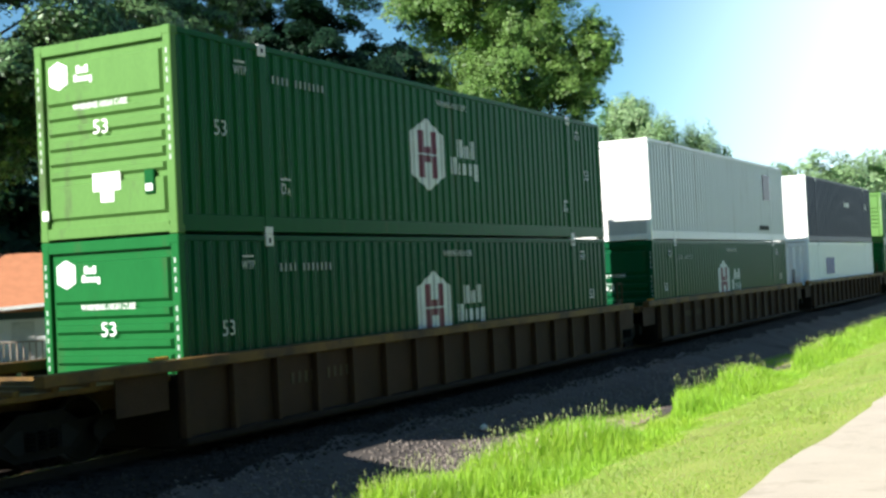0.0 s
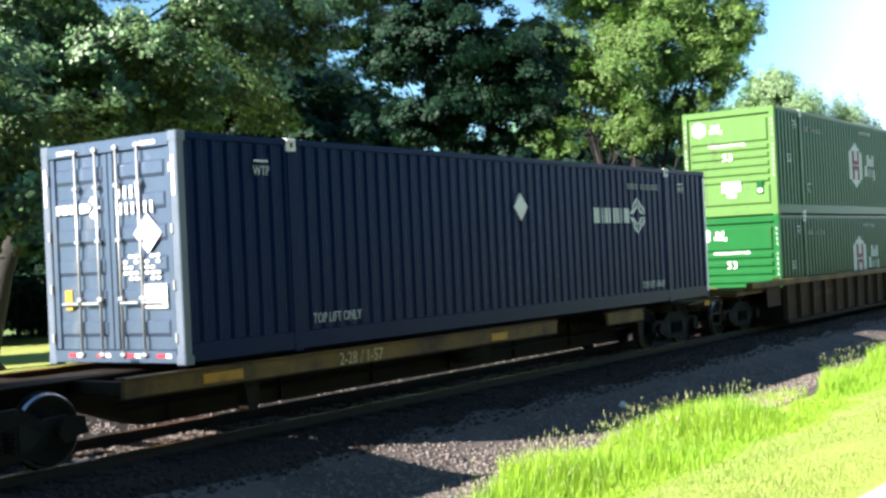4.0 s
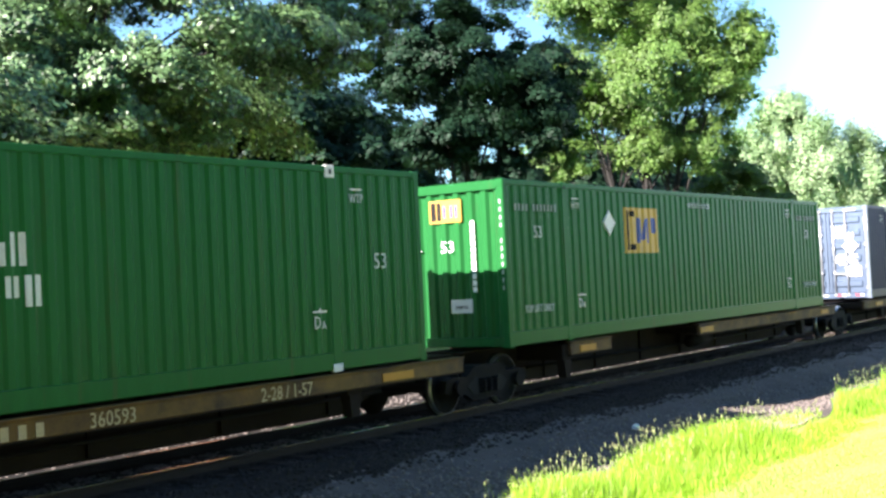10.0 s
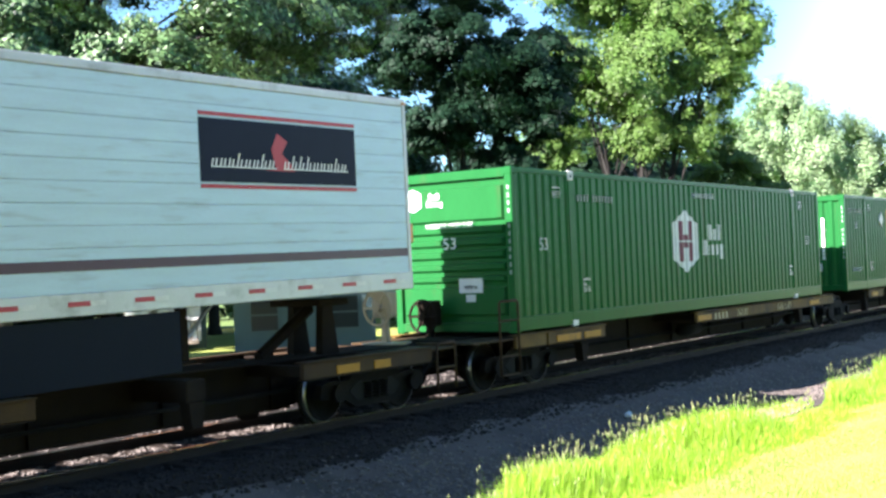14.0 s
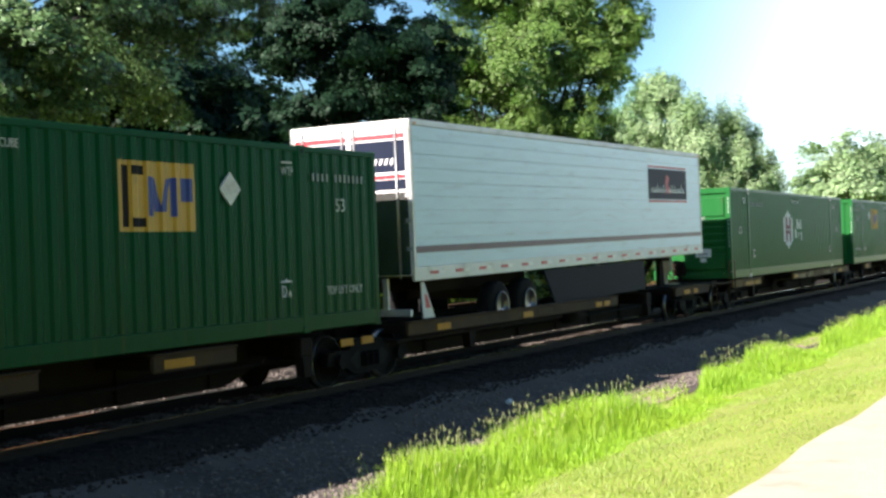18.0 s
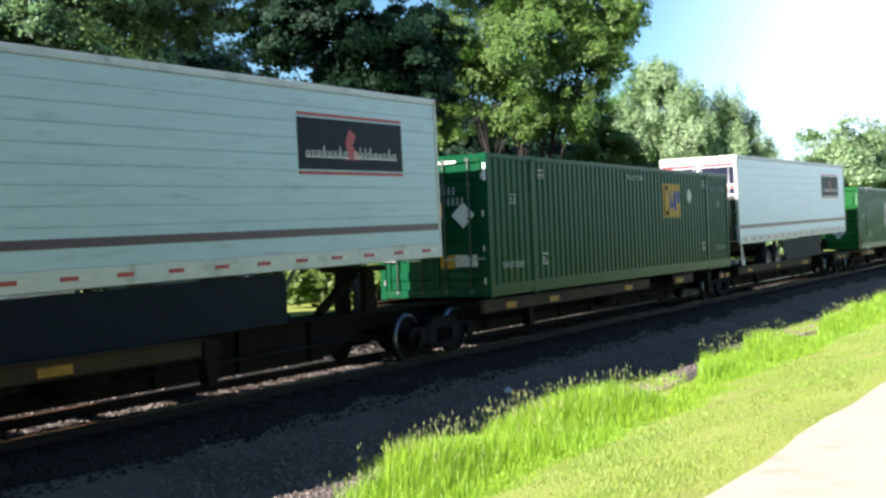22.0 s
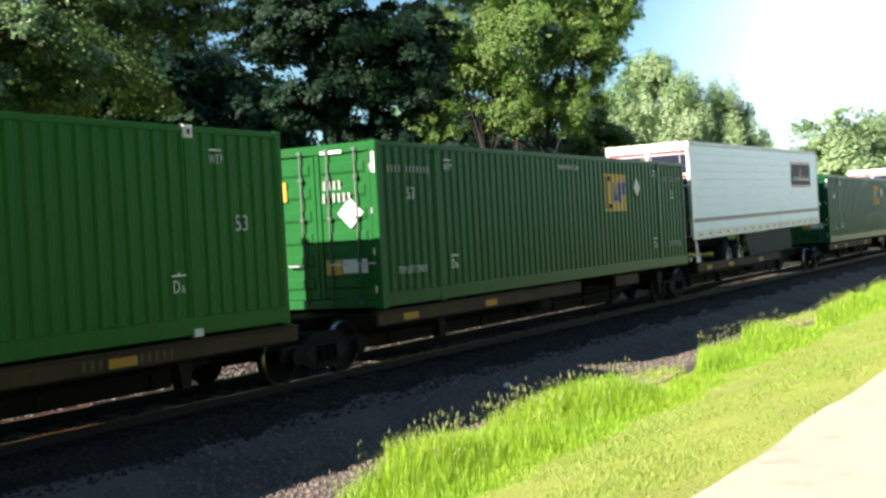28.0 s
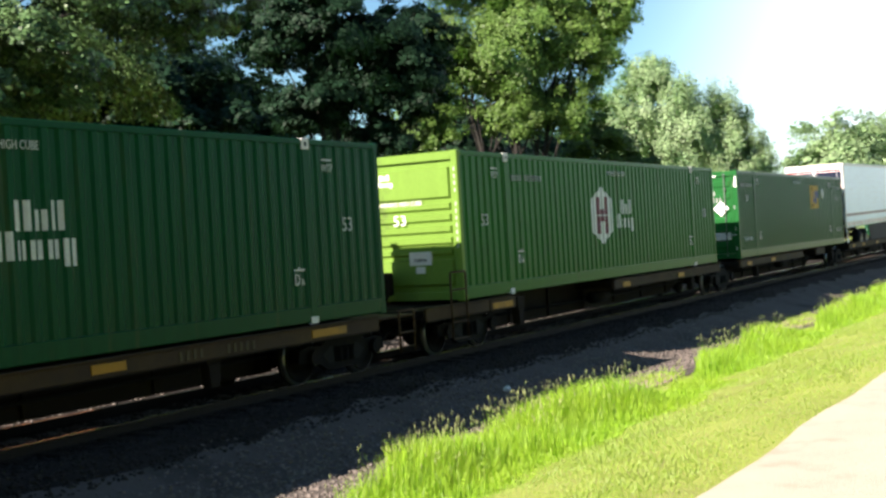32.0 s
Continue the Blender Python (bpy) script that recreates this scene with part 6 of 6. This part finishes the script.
def tree(name, label, x, y, blobs, count, size, mat, trunk_r, stems=1, seed=1, up=0.35, group="", sub=40, fine=(0.20, 0.42), flat=0.5, droop=0.5):
    """A tree: tapered stems with limbs, and a crown of leaf clumps. Blobs are given from the foot of the tree."""
    z = ground_z(x, y) - 0.1
    t = thing(name, label, "tree" if name != "shrub" else "shrub", group)
    t.location = (x, y, z)
    rs = random.Random(seed)
    s = Shape()
    for k in range(stems):
        a = 2 * math.pi * k / max(stems, 1) + rs.uniform(-0.3, 0.3)
        sp = 0.0 if stems == 1 else 0.5
        base = Vector((math.cos(a) * sp, math.sin(a) * sp, 0))
        goal = blobs[k % len(blobs)]
        top = Vector((goal[0] * 0.8, goal[1] * 0.8, goal[2] + goal[5] * 0.5))
        pts = [base + (top - base) * u + Vector((rs.uniform(-0.2, 0.2), rs.uniform(-0.2, 0.2), 0)) * (1 if 0 < u < 1 else 0) for u in (0, 0.05, 0.25, 0.5, 0.75, 1)]
        r = trunk_r / (stems ** 0.5)
        s.tube(pts, [r * 1.5, r * 1.1, r * 0.85, r * 0.6, r * 0.32, r * 0.08], 9)
        for b in blobs:
            for _ in range(2 if stems < 3 else 1):
                u = rs.uniform(0.25, 0.7)
                st = base + (top - base) * u
                en = Vector((b[0] + rs.uniform(-0.5, 0.5) * b[3], b[1] + rs.uniform(-0.5, 0.5) * b[4], b[2] + rs.uniform(-0.2, 0.5) * b[5]))
                if en.z < st.z:
                    en.z = st.z + 0.3
                mid = (st + en) / 2 + Vector((0, 0, 0.15 * (en - st).length))
                q = r * (1 - u) * 0.5
                s.tube([st, mid, en], [q, q * 0.6, q * 0.12], 6)
    part("trunk", s, "bark", t, smooth=True)
    rng = np.random.default_rng(seed)
    v, f = leaves(rng, blobs, count, size, up, sub, fine, flat, droop)
    part("crown", raw_mesh("crown", v, f, mat), None, t)
    return t


def polar(a, d):
    return d * math.cos(radians(a)), d * math.sin(radians(a))


x, y = polar(60.0, 25.5)
tree("maple_tree", "low young maple beside the railway", x, y,
     [(0, 0, 6.0, 3.2, 3.2, 2.4, 10), (1.8, -1.4, 5.0, 2.2, 2.2, 1.6, 4), (-1.8, 1.4, 5.4, 2.4, 2.4, 1.8, 4)], 40000, 0.13, "maple", 0.24, seed=3, sub=55, fine=(0.15, 0.36), flat=0.45)
x, y = polar(55.5, 33)
tree("maple_tree", "broad maple with pale sunlit leaves and dark underside", x, y,
     [(a + 3.3, b - 2.6, *q) for a, b, *q in [(0, 0, 9.6, 4.8, 4.8, 4.0, 10), (3.4, -3.2, 10.0, 2.3, 2.3, 1.8, 5), (-3.4, 3.0, 9.0, 3.0, 3.0, 2.8, 5), (-2.6, -1.2, 7.0, 3.0, 2.8, 1.9, 4), (-4.2, 0.6, 7.6, 2.6, 2.6, 2.0, 4), (-4.6, -1.4, 8.6, 2.2, 2.2, 1.6, 5), (-2.8, -3.2, 7.6, 2.0, 2.0, 1.3, 4), (0.8, -4.2, 9.0, 1.8, 1.8, 1.3, 4), (3.4, -4.6, 10.6, 1.6, 1.6, 1.3, 4), (0.5, 0, 13.2, 4.4, 4.4, 3.4, 5)]], 240000, 0.105, "maple", 0.30, seed=4, sub=60, fine=(0.10, 0.30), flat=0.45)
x, y = polar(33.8, 48)
# its near-black leaf colour carries the shade of the maple beside it
tree("dark_tree", "tall thin-stemmed tree with leaves darkened as shaded", x, y,
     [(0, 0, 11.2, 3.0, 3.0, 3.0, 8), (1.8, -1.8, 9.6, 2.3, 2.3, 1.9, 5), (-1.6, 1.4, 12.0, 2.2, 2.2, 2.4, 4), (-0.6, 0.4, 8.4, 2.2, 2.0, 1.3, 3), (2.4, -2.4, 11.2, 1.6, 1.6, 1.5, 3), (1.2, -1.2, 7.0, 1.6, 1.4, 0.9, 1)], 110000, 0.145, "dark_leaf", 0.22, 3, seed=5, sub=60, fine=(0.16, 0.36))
x, y = polar(25.75, 68)
tree("locust_tree", "tall feathery light green tree with several stems", x, y,
     [(0, 0, 13.8, 4.0, 4.0, 4.2, 9), (1.9, -4.0, 13.2, 2.4, 2.4, 2.6, 5), (-1.8, 3.6, 12.8, 2.6, 2.6, 3.0, 5), (1.2, -2.6, 9.7, 2.1, 2.1, 1.7, 4), (-2.0, 4.2, 9.2, 2.0, 2.0, 1.6, 3), (0.2, -0.4, 9.7, 2.3, 2.3, 1.4, 4), (-1.5, 1.5, 18, 3.4, 3.4, 2.4, 3), (1.0, -2.2, 17.0, 3.0, 3.0, 2.6, 3), (2.6, -5.4, 15.2, 1.6, 1.6, 1.8, 2)],
     165000, 0.150, "light_leaf", 0.40, 4, seed=6, sub=90, fine=(0.14, 0.36), flat=0.8, droop=0.6)
x, y = polar(21.6, 76)
tree("small_tree", "low yellow-green tree at the edge of the wood", x, y, [(0, 0, 6.8, 2.4, 2.4, 3.2, 4), (1.2, -1.6, 5.2, 2.0, 2.0, 2.4, 2), (-1.6, 1.4, 4.8, 2.0, 2.0, 2.2, 2)], 32000, 0.22, "bush_leaf", 0.16, 2, seed=7, sub=60)
x, y = polar(18.4, 95)
tree("willow_tree", "pale silver-green rounded tree", x, y,
     [(0, 0, 9.8, 4.0, 4.0, 5.0, 6), (1.6, -3.2, 8.8, 2.8, 2.8, 4.0, 4), (-1.6, 3.4, 10.2, 3.0, 3.0, 4.2, 4), (2.4, -5.0, 6.8, 2.2, 2.2, 3.2, 2), (-0.5, 1.4, 14.2, 2.0, 2.0, 1.8, 2), (0, 0, 4, 4.5, 4.5, 3.0, 3)], 170000, 0.17, "pale_leaf", 0.35, 2, seed=8, sub=150, fine=(0.11, 0.30), flat=1.5, droop=0.8)
for a, d, sc, sd in ((11.3, 150, 1.3, 21), (9.4, 158, 1.4, 22), (7.6, 170, 1.5, 23), (12.4, 190, 0.8, 24), (5.9, 190, 1.5, 25)):
    x, y = polar(a, d)
    tree("far_tree", "distant hazy green tree beside the track", x, y, [(0, 0, 7.6 * sc, 4.2 * sc, 4.2 * sc, 4.4 * sc, 5), (2.4, -3, 6 * sc, 2.8, 2.8, 3.0, 3), (-2.5, 3, 6.4 * sc, 3.0, 3.0, 3.2, 3)], 20000, 0.38, "pale_leaf", 0.35, seed=sd, sub=60, group="distant trees")
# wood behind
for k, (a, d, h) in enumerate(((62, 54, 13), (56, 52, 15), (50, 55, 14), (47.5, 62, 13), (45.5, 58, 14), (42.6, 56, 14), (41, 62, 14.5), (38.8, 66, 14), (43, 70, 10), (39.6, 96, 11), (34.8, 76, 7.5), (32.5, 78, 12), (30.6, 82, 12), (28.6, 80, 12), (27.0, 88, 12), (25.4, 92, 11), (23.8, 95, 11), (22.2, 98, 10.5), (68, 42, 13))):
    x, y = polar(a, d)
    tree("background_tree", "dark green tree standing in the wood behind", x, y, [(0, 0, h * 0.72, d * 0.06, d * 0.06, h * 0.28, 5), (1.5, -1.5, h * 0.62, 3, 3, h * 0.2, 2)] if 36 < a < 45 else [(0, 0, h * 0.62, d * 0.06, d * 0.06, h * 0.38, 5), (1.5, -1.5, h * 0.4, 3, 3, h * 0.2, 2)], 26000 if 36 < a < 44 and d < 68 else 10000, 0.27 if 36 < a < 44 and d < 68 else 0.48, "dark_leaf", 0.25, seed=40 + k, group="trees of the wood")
# tree hidden by the maples, added to keep sun off the garage wall
x, y = polar(54.8, 38.5)
tree("background_tree", "dense tree added behind the maples to shade the garage", x, y, [(0, 0, 8.5, 3.6, 3.6, 4.0, 6), (-1.5, 1.5, 6.5, 3.0, 3.0, 2.8, 3), (1.5, -0.5, 6.0, 2.6, 2.6, 2.4, 3)], 20000, 0.32, "dark_leaf", 0.25, seed=91, group="trees of the wood")
# unseen trees added across the path, behind the viewer, to block skylight
first = tree("path_tree", "unseen dense tree added to block skylight", -40, -8.5, [(0, 0, 11.5, 5.2, 5.2, 5.4, 6), (1.8, 1.8, 7.4, 4.4, 4.4, 4.0, 4), (-2.0, 0.5, 6.4, 4.2, 4.2, 4.2, 4), (0, -1, 3.6, 4.4, 3.6, 3.0, 3)], 20000, 0.75, "dark_leaf", 0.30, seed=90, group="trees behind the path")
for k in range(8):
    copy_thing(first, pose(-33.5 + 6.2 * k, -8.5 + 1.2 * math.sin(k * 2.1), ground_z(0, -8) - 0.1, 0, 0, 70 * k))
# undergrowth
for k, (a, d, h, m) in enumerate(((36.6, 74, 1.8, "bush_leaf"), (33.9, 62, 3.8, "bush_leaf"), (32.6, 55, 4.2, "bush_leaf"), (30.2, 60, 4.4, "bush_leaf"), (28.4, 63, 4.8, "bush_leaf"), (26.4, 62, 6.0, "dark_leaf"), (24.4, 64, 4.8, "bush_leaf"), (25.2, 72, 5.2, "bush_leaf"), (23, 76, 5.4, "light_leaf"), (20.2, 86, 4.6, "bush_leaf"), (17, 100, 4.4, "light_leaf"), (14.5, 120, 4.0, "pale_leaf"), (62, 52, 5, "dark_leaf"), (58.5, 56, 5.5, "dark_leaf"), (55.5, 60, 5.5, "dark_leaf"), (52.5, 62, 5.5, "dark_leaf"), (50, 64, 5.5, "dark_leaf"), (44.5, 78, 5.5, "dark_leaf"), (42, 86, 6, "dark_leaf"))):
    x, y = polar(a, d)
    tree("shrub", "yellow-green bushy undergrowth below the trees", x, y, [(0, 0, h * 0.5, 2.6, 2.6, h * 0.48, 4), (2.2, -1.6, h * 0.4, 2.2, 2.2, h * 0.38, 2), (-2.0, 1.4, h * 0.4, 2.2, 2.2, h * 0.4, 2)], 6500, 0.30, m, 0.07, 3, seed=70 + k, group="undergrowth")


# ---- grass ----
def blades(rng, x, y, h, w, bend=0.35, steps=((0, 1.0), (0.45, 0.85), (0.8, 0.5))):
    """Curved blades of a few segments."""
    n = len(x)
    z = np.array([ground_z(a, b) for a, b in zip(x, y)])
    a = rng.uniform(0, 2 * np.pi, n)
    side = np.stack([np.cos(a), np.sin(a), np.zeros(n)], 1)
    lean_a = rng.normal(0.3, 1.3, n)
    lean = np.stack([np.cos(lean_a), np.sin(lean_a), np.zeros(n)], 1) * (rng.uniform(0.05, bend, n) * h)[:, None]
    p = np.stack([x, y, z - 0.01], 1)
    up = np.array((0, 0, 1.0))
    rows = []
    for u, ww in steps:
        c = p + up * (h * u)[:, None] + lean * (u * u)
        rows += [c - side * (w * ww)[:, None], c + side * (w * ww)[:, None]]
    tip = p + up * h[:, None] * 0.98 + lean
    v = np.stack(rows + [tip], 1).reshape(-1, 3)
    m = 2 * len(steps)
    k = np.arange(n)[:, None] * (m + 1)
    corner = [t for i in range(0, m - 2, 2) for t in ((i, i + 1, i + 3), (i, i + 3, i + 2))] + [(m - 2, m - 1, m)]
    f = np.concatenate([k + np.array(t) for t in corner], 1).reshape(-1, 3)
    return v, f, tip


def verge(rng, n):
    """Positions of the tall grass: long clumps with bare gaps between them."""
    x = 4.0 + 56 * rng.beta(0.9, 1.7, n)
    y = rng.uniform(4.7, 8.2, n)
    far = np.interp(x, (4, 9, 11.3, 15, 16.8, 17.6, 20.2, 21.5, 27, 28.2, 30.5, 32, 44, 60), (6.0, 6.45, 7.1, 7.6, 7.3, 6.4, 6.5, 7.1, 7.2, 6.6, 6.6, 7.1, 7.5, 7.6))
    far = far + 0.12 * np.sin(x * 1.7) + 0.10 * np.sin(x * 4.1)
    near = np.interp(x, (4, 8, 10, 13, 16, 19, 24, 60), (6.1, 5.75, 5.45, 5.15, 5.3, 5.55, 5.6, 5.8)) + 0.18 * np.sin(x * 0.9 + 2) + 0.12 * np.sin(x * 2.3)
    keep = (y < far) & (y > near)
    x, y, far, near = x[keep], y[keep], far[keep], near[keep]
    e = np.minimum((far - y) / 0.07, (y - near) / 1.2)
    return x, y, np.clip(e, 0.10, 1.0)


rng = np.random.default_rng(5)
x, y, e = verge(rng, 190000)
h = rng.uniform(0.32, 0.62, len(x)) * e * np.where((x > 16.8) & (x < 20.5), 0.55, 1.0) * (0.85 + 0.25 * np.sin(x * 1.3) * np.sin(y * 2.1))
v, f, tip = blades(rng, x, y, h, rng.uniform(0.0028, 0.0055, len(x)) * (1 + x * 0.02))
tagged(new("tall_grass", raw_mesh("tall_grass", v, f, "grass")), "tall bright green grass with seed heads along the ballast", "grass", "", "stuff")
x, y, e = verge(rng, 14000)
sel = (e > 0.7) & (rng.uniform(0, 1, len(e)) < 0.42)
x, y, e = x[sel], y[sel], e[sel]
h = rng.uniform(0.46, 0.72, len(x)) * e
v, f, tip = blades(rng, x, y, h, np.full(len(x), 0.0022), 0.25)
tagged(new("grass_stems", raw_mesh("grass_stems", v, f, "grass")), "thin seed stems rising out of the tall grass", "grass", "", "stuff")
nn = len(tip)
hv = OCTA * np.array((0.0055, 0.0055, 0.042))
v = (tip[:, None, :] + hv[None] * rng.uniform(0.7, 1.3, (nn, 1, 1))).reshape(-1, 3)
f = (np.arange(nn)[:, None, None] * 6 + OCTA_F[None]).reshape(-1, 3)
tagged(new("grass_seed_heads", raw_mesh("grass_seed_heads", v, f, "seed")), "pale feathery seed heads of the tall grass", "grass", "", "stuff")
x, y = [], []
for cx, cy, rx, ry in SOIL:
    a, q = rng.uniform(0, 2 * np.pi, 900), rng.uniform(0.35, 1.25, 900)
    x.append(cx + rx * q * np.cos(a))
    y.append(cy + ry * q * np.sin(a))
x, y = np.concatenate(x), np.concatenate(y)
v, f, tip = blades(rng, x, y, rng.uniform(0.05, 0.22, len(x)), rng.uniform(0.004, 0.007, len(x)), 0.7)
tagged(new("sparse_grass", raw_mesh("sparse_grass", v, f, "grass")), "sparse ragged grass round the bare soil", "grass", "", "stuff")
n = 95000
x = 5.5 + 40 * rng.beta(0.9, 2.0, n)
y = rng.uniform(2.42, 7.4, n)
edge = 2.53 + 0.04 * np.sin(x * 2.1) + 0.03 * np.sin(x * 5.3)
sel = y > edge
x, y = x[sel], y[sel]
h = rng.uniform(0.018, 0.045, len(x)) * (1 + 0.5 * np.sin(x * 0.9) * np.sin(y * 2.3)) * np.clip((y - 2.5) / 0.4, 0.5, 1.2)
v, f, tip = blades(rng, x, y, h, rng.uniform(0.003, 0.006, len(x)) * (1 + x * 0.02) * 0.9, 0.8, ((0, 1.0), (0.6, 0.75)))
tagged(new("mown_grass", raw_mesh("mown_grass", v, f, "turf")), "short mown grass blades on the sunlit bank", "grass", "", "stuff")


# ---- house behind the trees ----
def house(name, label, cx, cy, turn, w, d, e, r, roof, roof_label, windows, walls="siding", gable_label="grey-blue gable wall"):
    h = thing(name, label, "house")
    h.matrix_basis = pose(cx, cy, ground_z(cx, cy), 0, 0, turn)
    t = 0.12
    gable = [(-w / 2, 0), (w / 2, 0), (w / 2, e), (0, r), (-w / 2, e)]
    front = part("wall", Shape().prism(gable, 0, t), walls, h, gable_label)
    part("wall", Shape().prism(gable, d - t, d), walls, h)
    part("wall", Shape().box(-w / 2, -w / 2 + t, t, d - t, 0, e), walls, h)
    part("wall", Shape().box(w / 2 - t, w / 2, t, d - t, 0, e), walls, h)
    k = 0
    while 0.1 + 0.19 * k < r - 0.3:
        z = 0.1 + 0.19 * k
        half = w / 2 if z + 0.175 < e else w / 2 * (r - z - 0.175) / (r - e)
        part("siding_board", Shape().box(-half, half, -0.025, -0.002, z, z + 0.175), walls, front)
        k += 1
    for sg in (-1, 1):
        part("roof", Shape().add([(sg * (w / 2 + 0.4), -0.4, e - 0.2), (sg * (w / 2 + 0.4), d + 0.4, e - 0.2), (0, d + 0.4, r + 0.05), (0, -0.4, r + 0.05),
                                  (sg * (w / 2 + 0.4), -0.4, e - 0.02), (sg * (w / 2 + 0.4), d + 0.4, e - 0.02), (0, d + 0.4, r + 0.25), (0, -0.4, r + 0.25)],
                                 [(0, 1, 2, 3), (4, 5, 6, 7), (0, 1, 5, 4), (0, 3, 7, 4), (1, 2, 6, 5), (2, 3, 7, 6)]), roof, h, roof_label)
    for x in windows:
        win = part("window", Shape().box(x - 0.5, x + 0.5, -0.07, -0.03, 0.75, 1.9), "siding", h, "painted window frame")
        part("pane", Shape().box(x - 0.44, x + 0.44, -0.085, -0.065, 0.80, 1.30), "glass", win)
        part("pane", Shape().box(x - 0.44, x + 0.44, -0.085, -0.065, 1.35, 1.85), "glass", win)
    return h


hx, hy = polar(45.9, 51)
house("house", "low house with sunlit terracotta roof behind the trees", hx, hy, 46, 7.0, 2.9, 2.3, 4.1, "shingle", "terracotta shingled roof slope", ())
hx, hy = polar(41.4, 42)
house("garage", "shaded grey-blue gabled garage with two dark windows", hx, hy, -48.6, 4.75, 5.0, 2.3, 4.05, "skirt", "dark roof slope", (-1.35, 1.35))
hx, hy = polar(37.5, 82)
house("cottage", "white clapboard cottage in bright sun behind the garage", hx, hy, -60, 5.2, 6.0, 3.7, 5.7, "skirt", "dark roof slope", (-1.2, 1.2), "white", "white clapboard gable wall")
sx, sy = polar(48.3, 47.2)
shed = thing("shed", "small white garden shed in bright sun", "shed")
shed.matrix_basis = pose(sx, sy, ground_z(sx, sy), 0, 0, -43)
part("wall", Shape().box(-0.95, 1.8, 0.0, 1.2, 0.3, 1.85, 0.02), "white", shed, "white painted shed walls")
part("roof", Shape().prism([(-1.5, 2.08), (2.2, 2.30), (2.2, 2.42), (-1.5, 2.20)], -0.7, 1.5), "white_old", shed, "pale sloping shed roof")
part("door", Shape().box(0.6, 1.4, -0.03, 0.0, 0.35, 1.75, 0.01), "white_old", shed)
porch = thing("porch", "weathered wooden porch with slatted railing and steps", "porch")
px, py = polar(49.0, 45.6)
porch.matrix_basis = pose(px, py, ground_z(px, py), 0, 0, -43)
part("deck", Shape().box(-0.9, 2.2, 0, 1.4, 0.28, 0.36, 0.01), "wood", porch)
part("rail", Shape().box(-0.9, 2.2, 0, 0.07, 1.05, 1.12, 0.01), "wood", porch)
for k in range(15):
    part("baluster", Shape().box(-0.88 + 0.215 * k, -0.83 + 0.215 * k, 0.01, 0.06, 0.0 if k % 5 == 0 else 0.36, 1.05), "wood", porch)
for k in range(3):
    part("step", Shape().box(-1.65 + 0.25 * k, -0.9, 0.2, 1.2, 0.0, 0.09 * (k + 1)), "wood", porch)
part("handrail", Shape().rod((-1.65, 0.2, 0.7), (-0.88, 0.05, 1.08), 0.03), "wood", porch)
part("handrail_post", Shape().rod((-1.65, 0.2, 0.0), (-1.65, 0.2, 0.7), 0.03), "wood", porch)


# ---- ties, one by one near the camera ----
bed = thing("track_ties", "dark creosoted wooden ties under the rails", "railway ties", kind="structure")
tie = Shape().box(-0.115, 0.115, -1.3, 1.3, -0.18, 0.0, 0.012).mesh("tie", "tie")
rs = random.Random(8)
for k in range(150):
    part("tie", tie, None, bed, at=pose(-6 + 0.52 * k + rs.uniform(-0.03, 0.03), TRACK_Y + rs.uniform(-0.05, 0.05), -0.135 + rs.uniform(-0.01, 0.01), 0, 0, rs.uniform(-1.2, 1.2)))
far = Shape()
for k in range(260):
    x = 72 + 0.52 * k
    far.box(x - 0.115, x + 0.115, TRACK_Y - 1.3, TRACK_Y + 1.3, -0.3, -0.135)
tagged(part("far_ties", far, "tie", bed), kind="stuff")


# ---- what moves ----
def rolled(t):
    for (a, sa), (b, sb) in zip(ROLLED, ROLLED[1:]):
        if t <= b:
            return sa + (sb - sa) * (t - a) / (b - a)
    return ROLLED[-1][1]


def motions():
    for ob, x, z, pitch in MOVING:
        walk(ob, [(t, pose(x + s, TRACK_Y, z, 0, pitch, 0)) for t, s in ROLLED])
    for w, x in TURNING:
        walk(w, [(0.1 * k, pose(x, 0, WHEEL_R, 0, math.degrees(rolled(0.1 * k) / WHEEL_R) % 360, 0)) for k in range(321)])


motions()
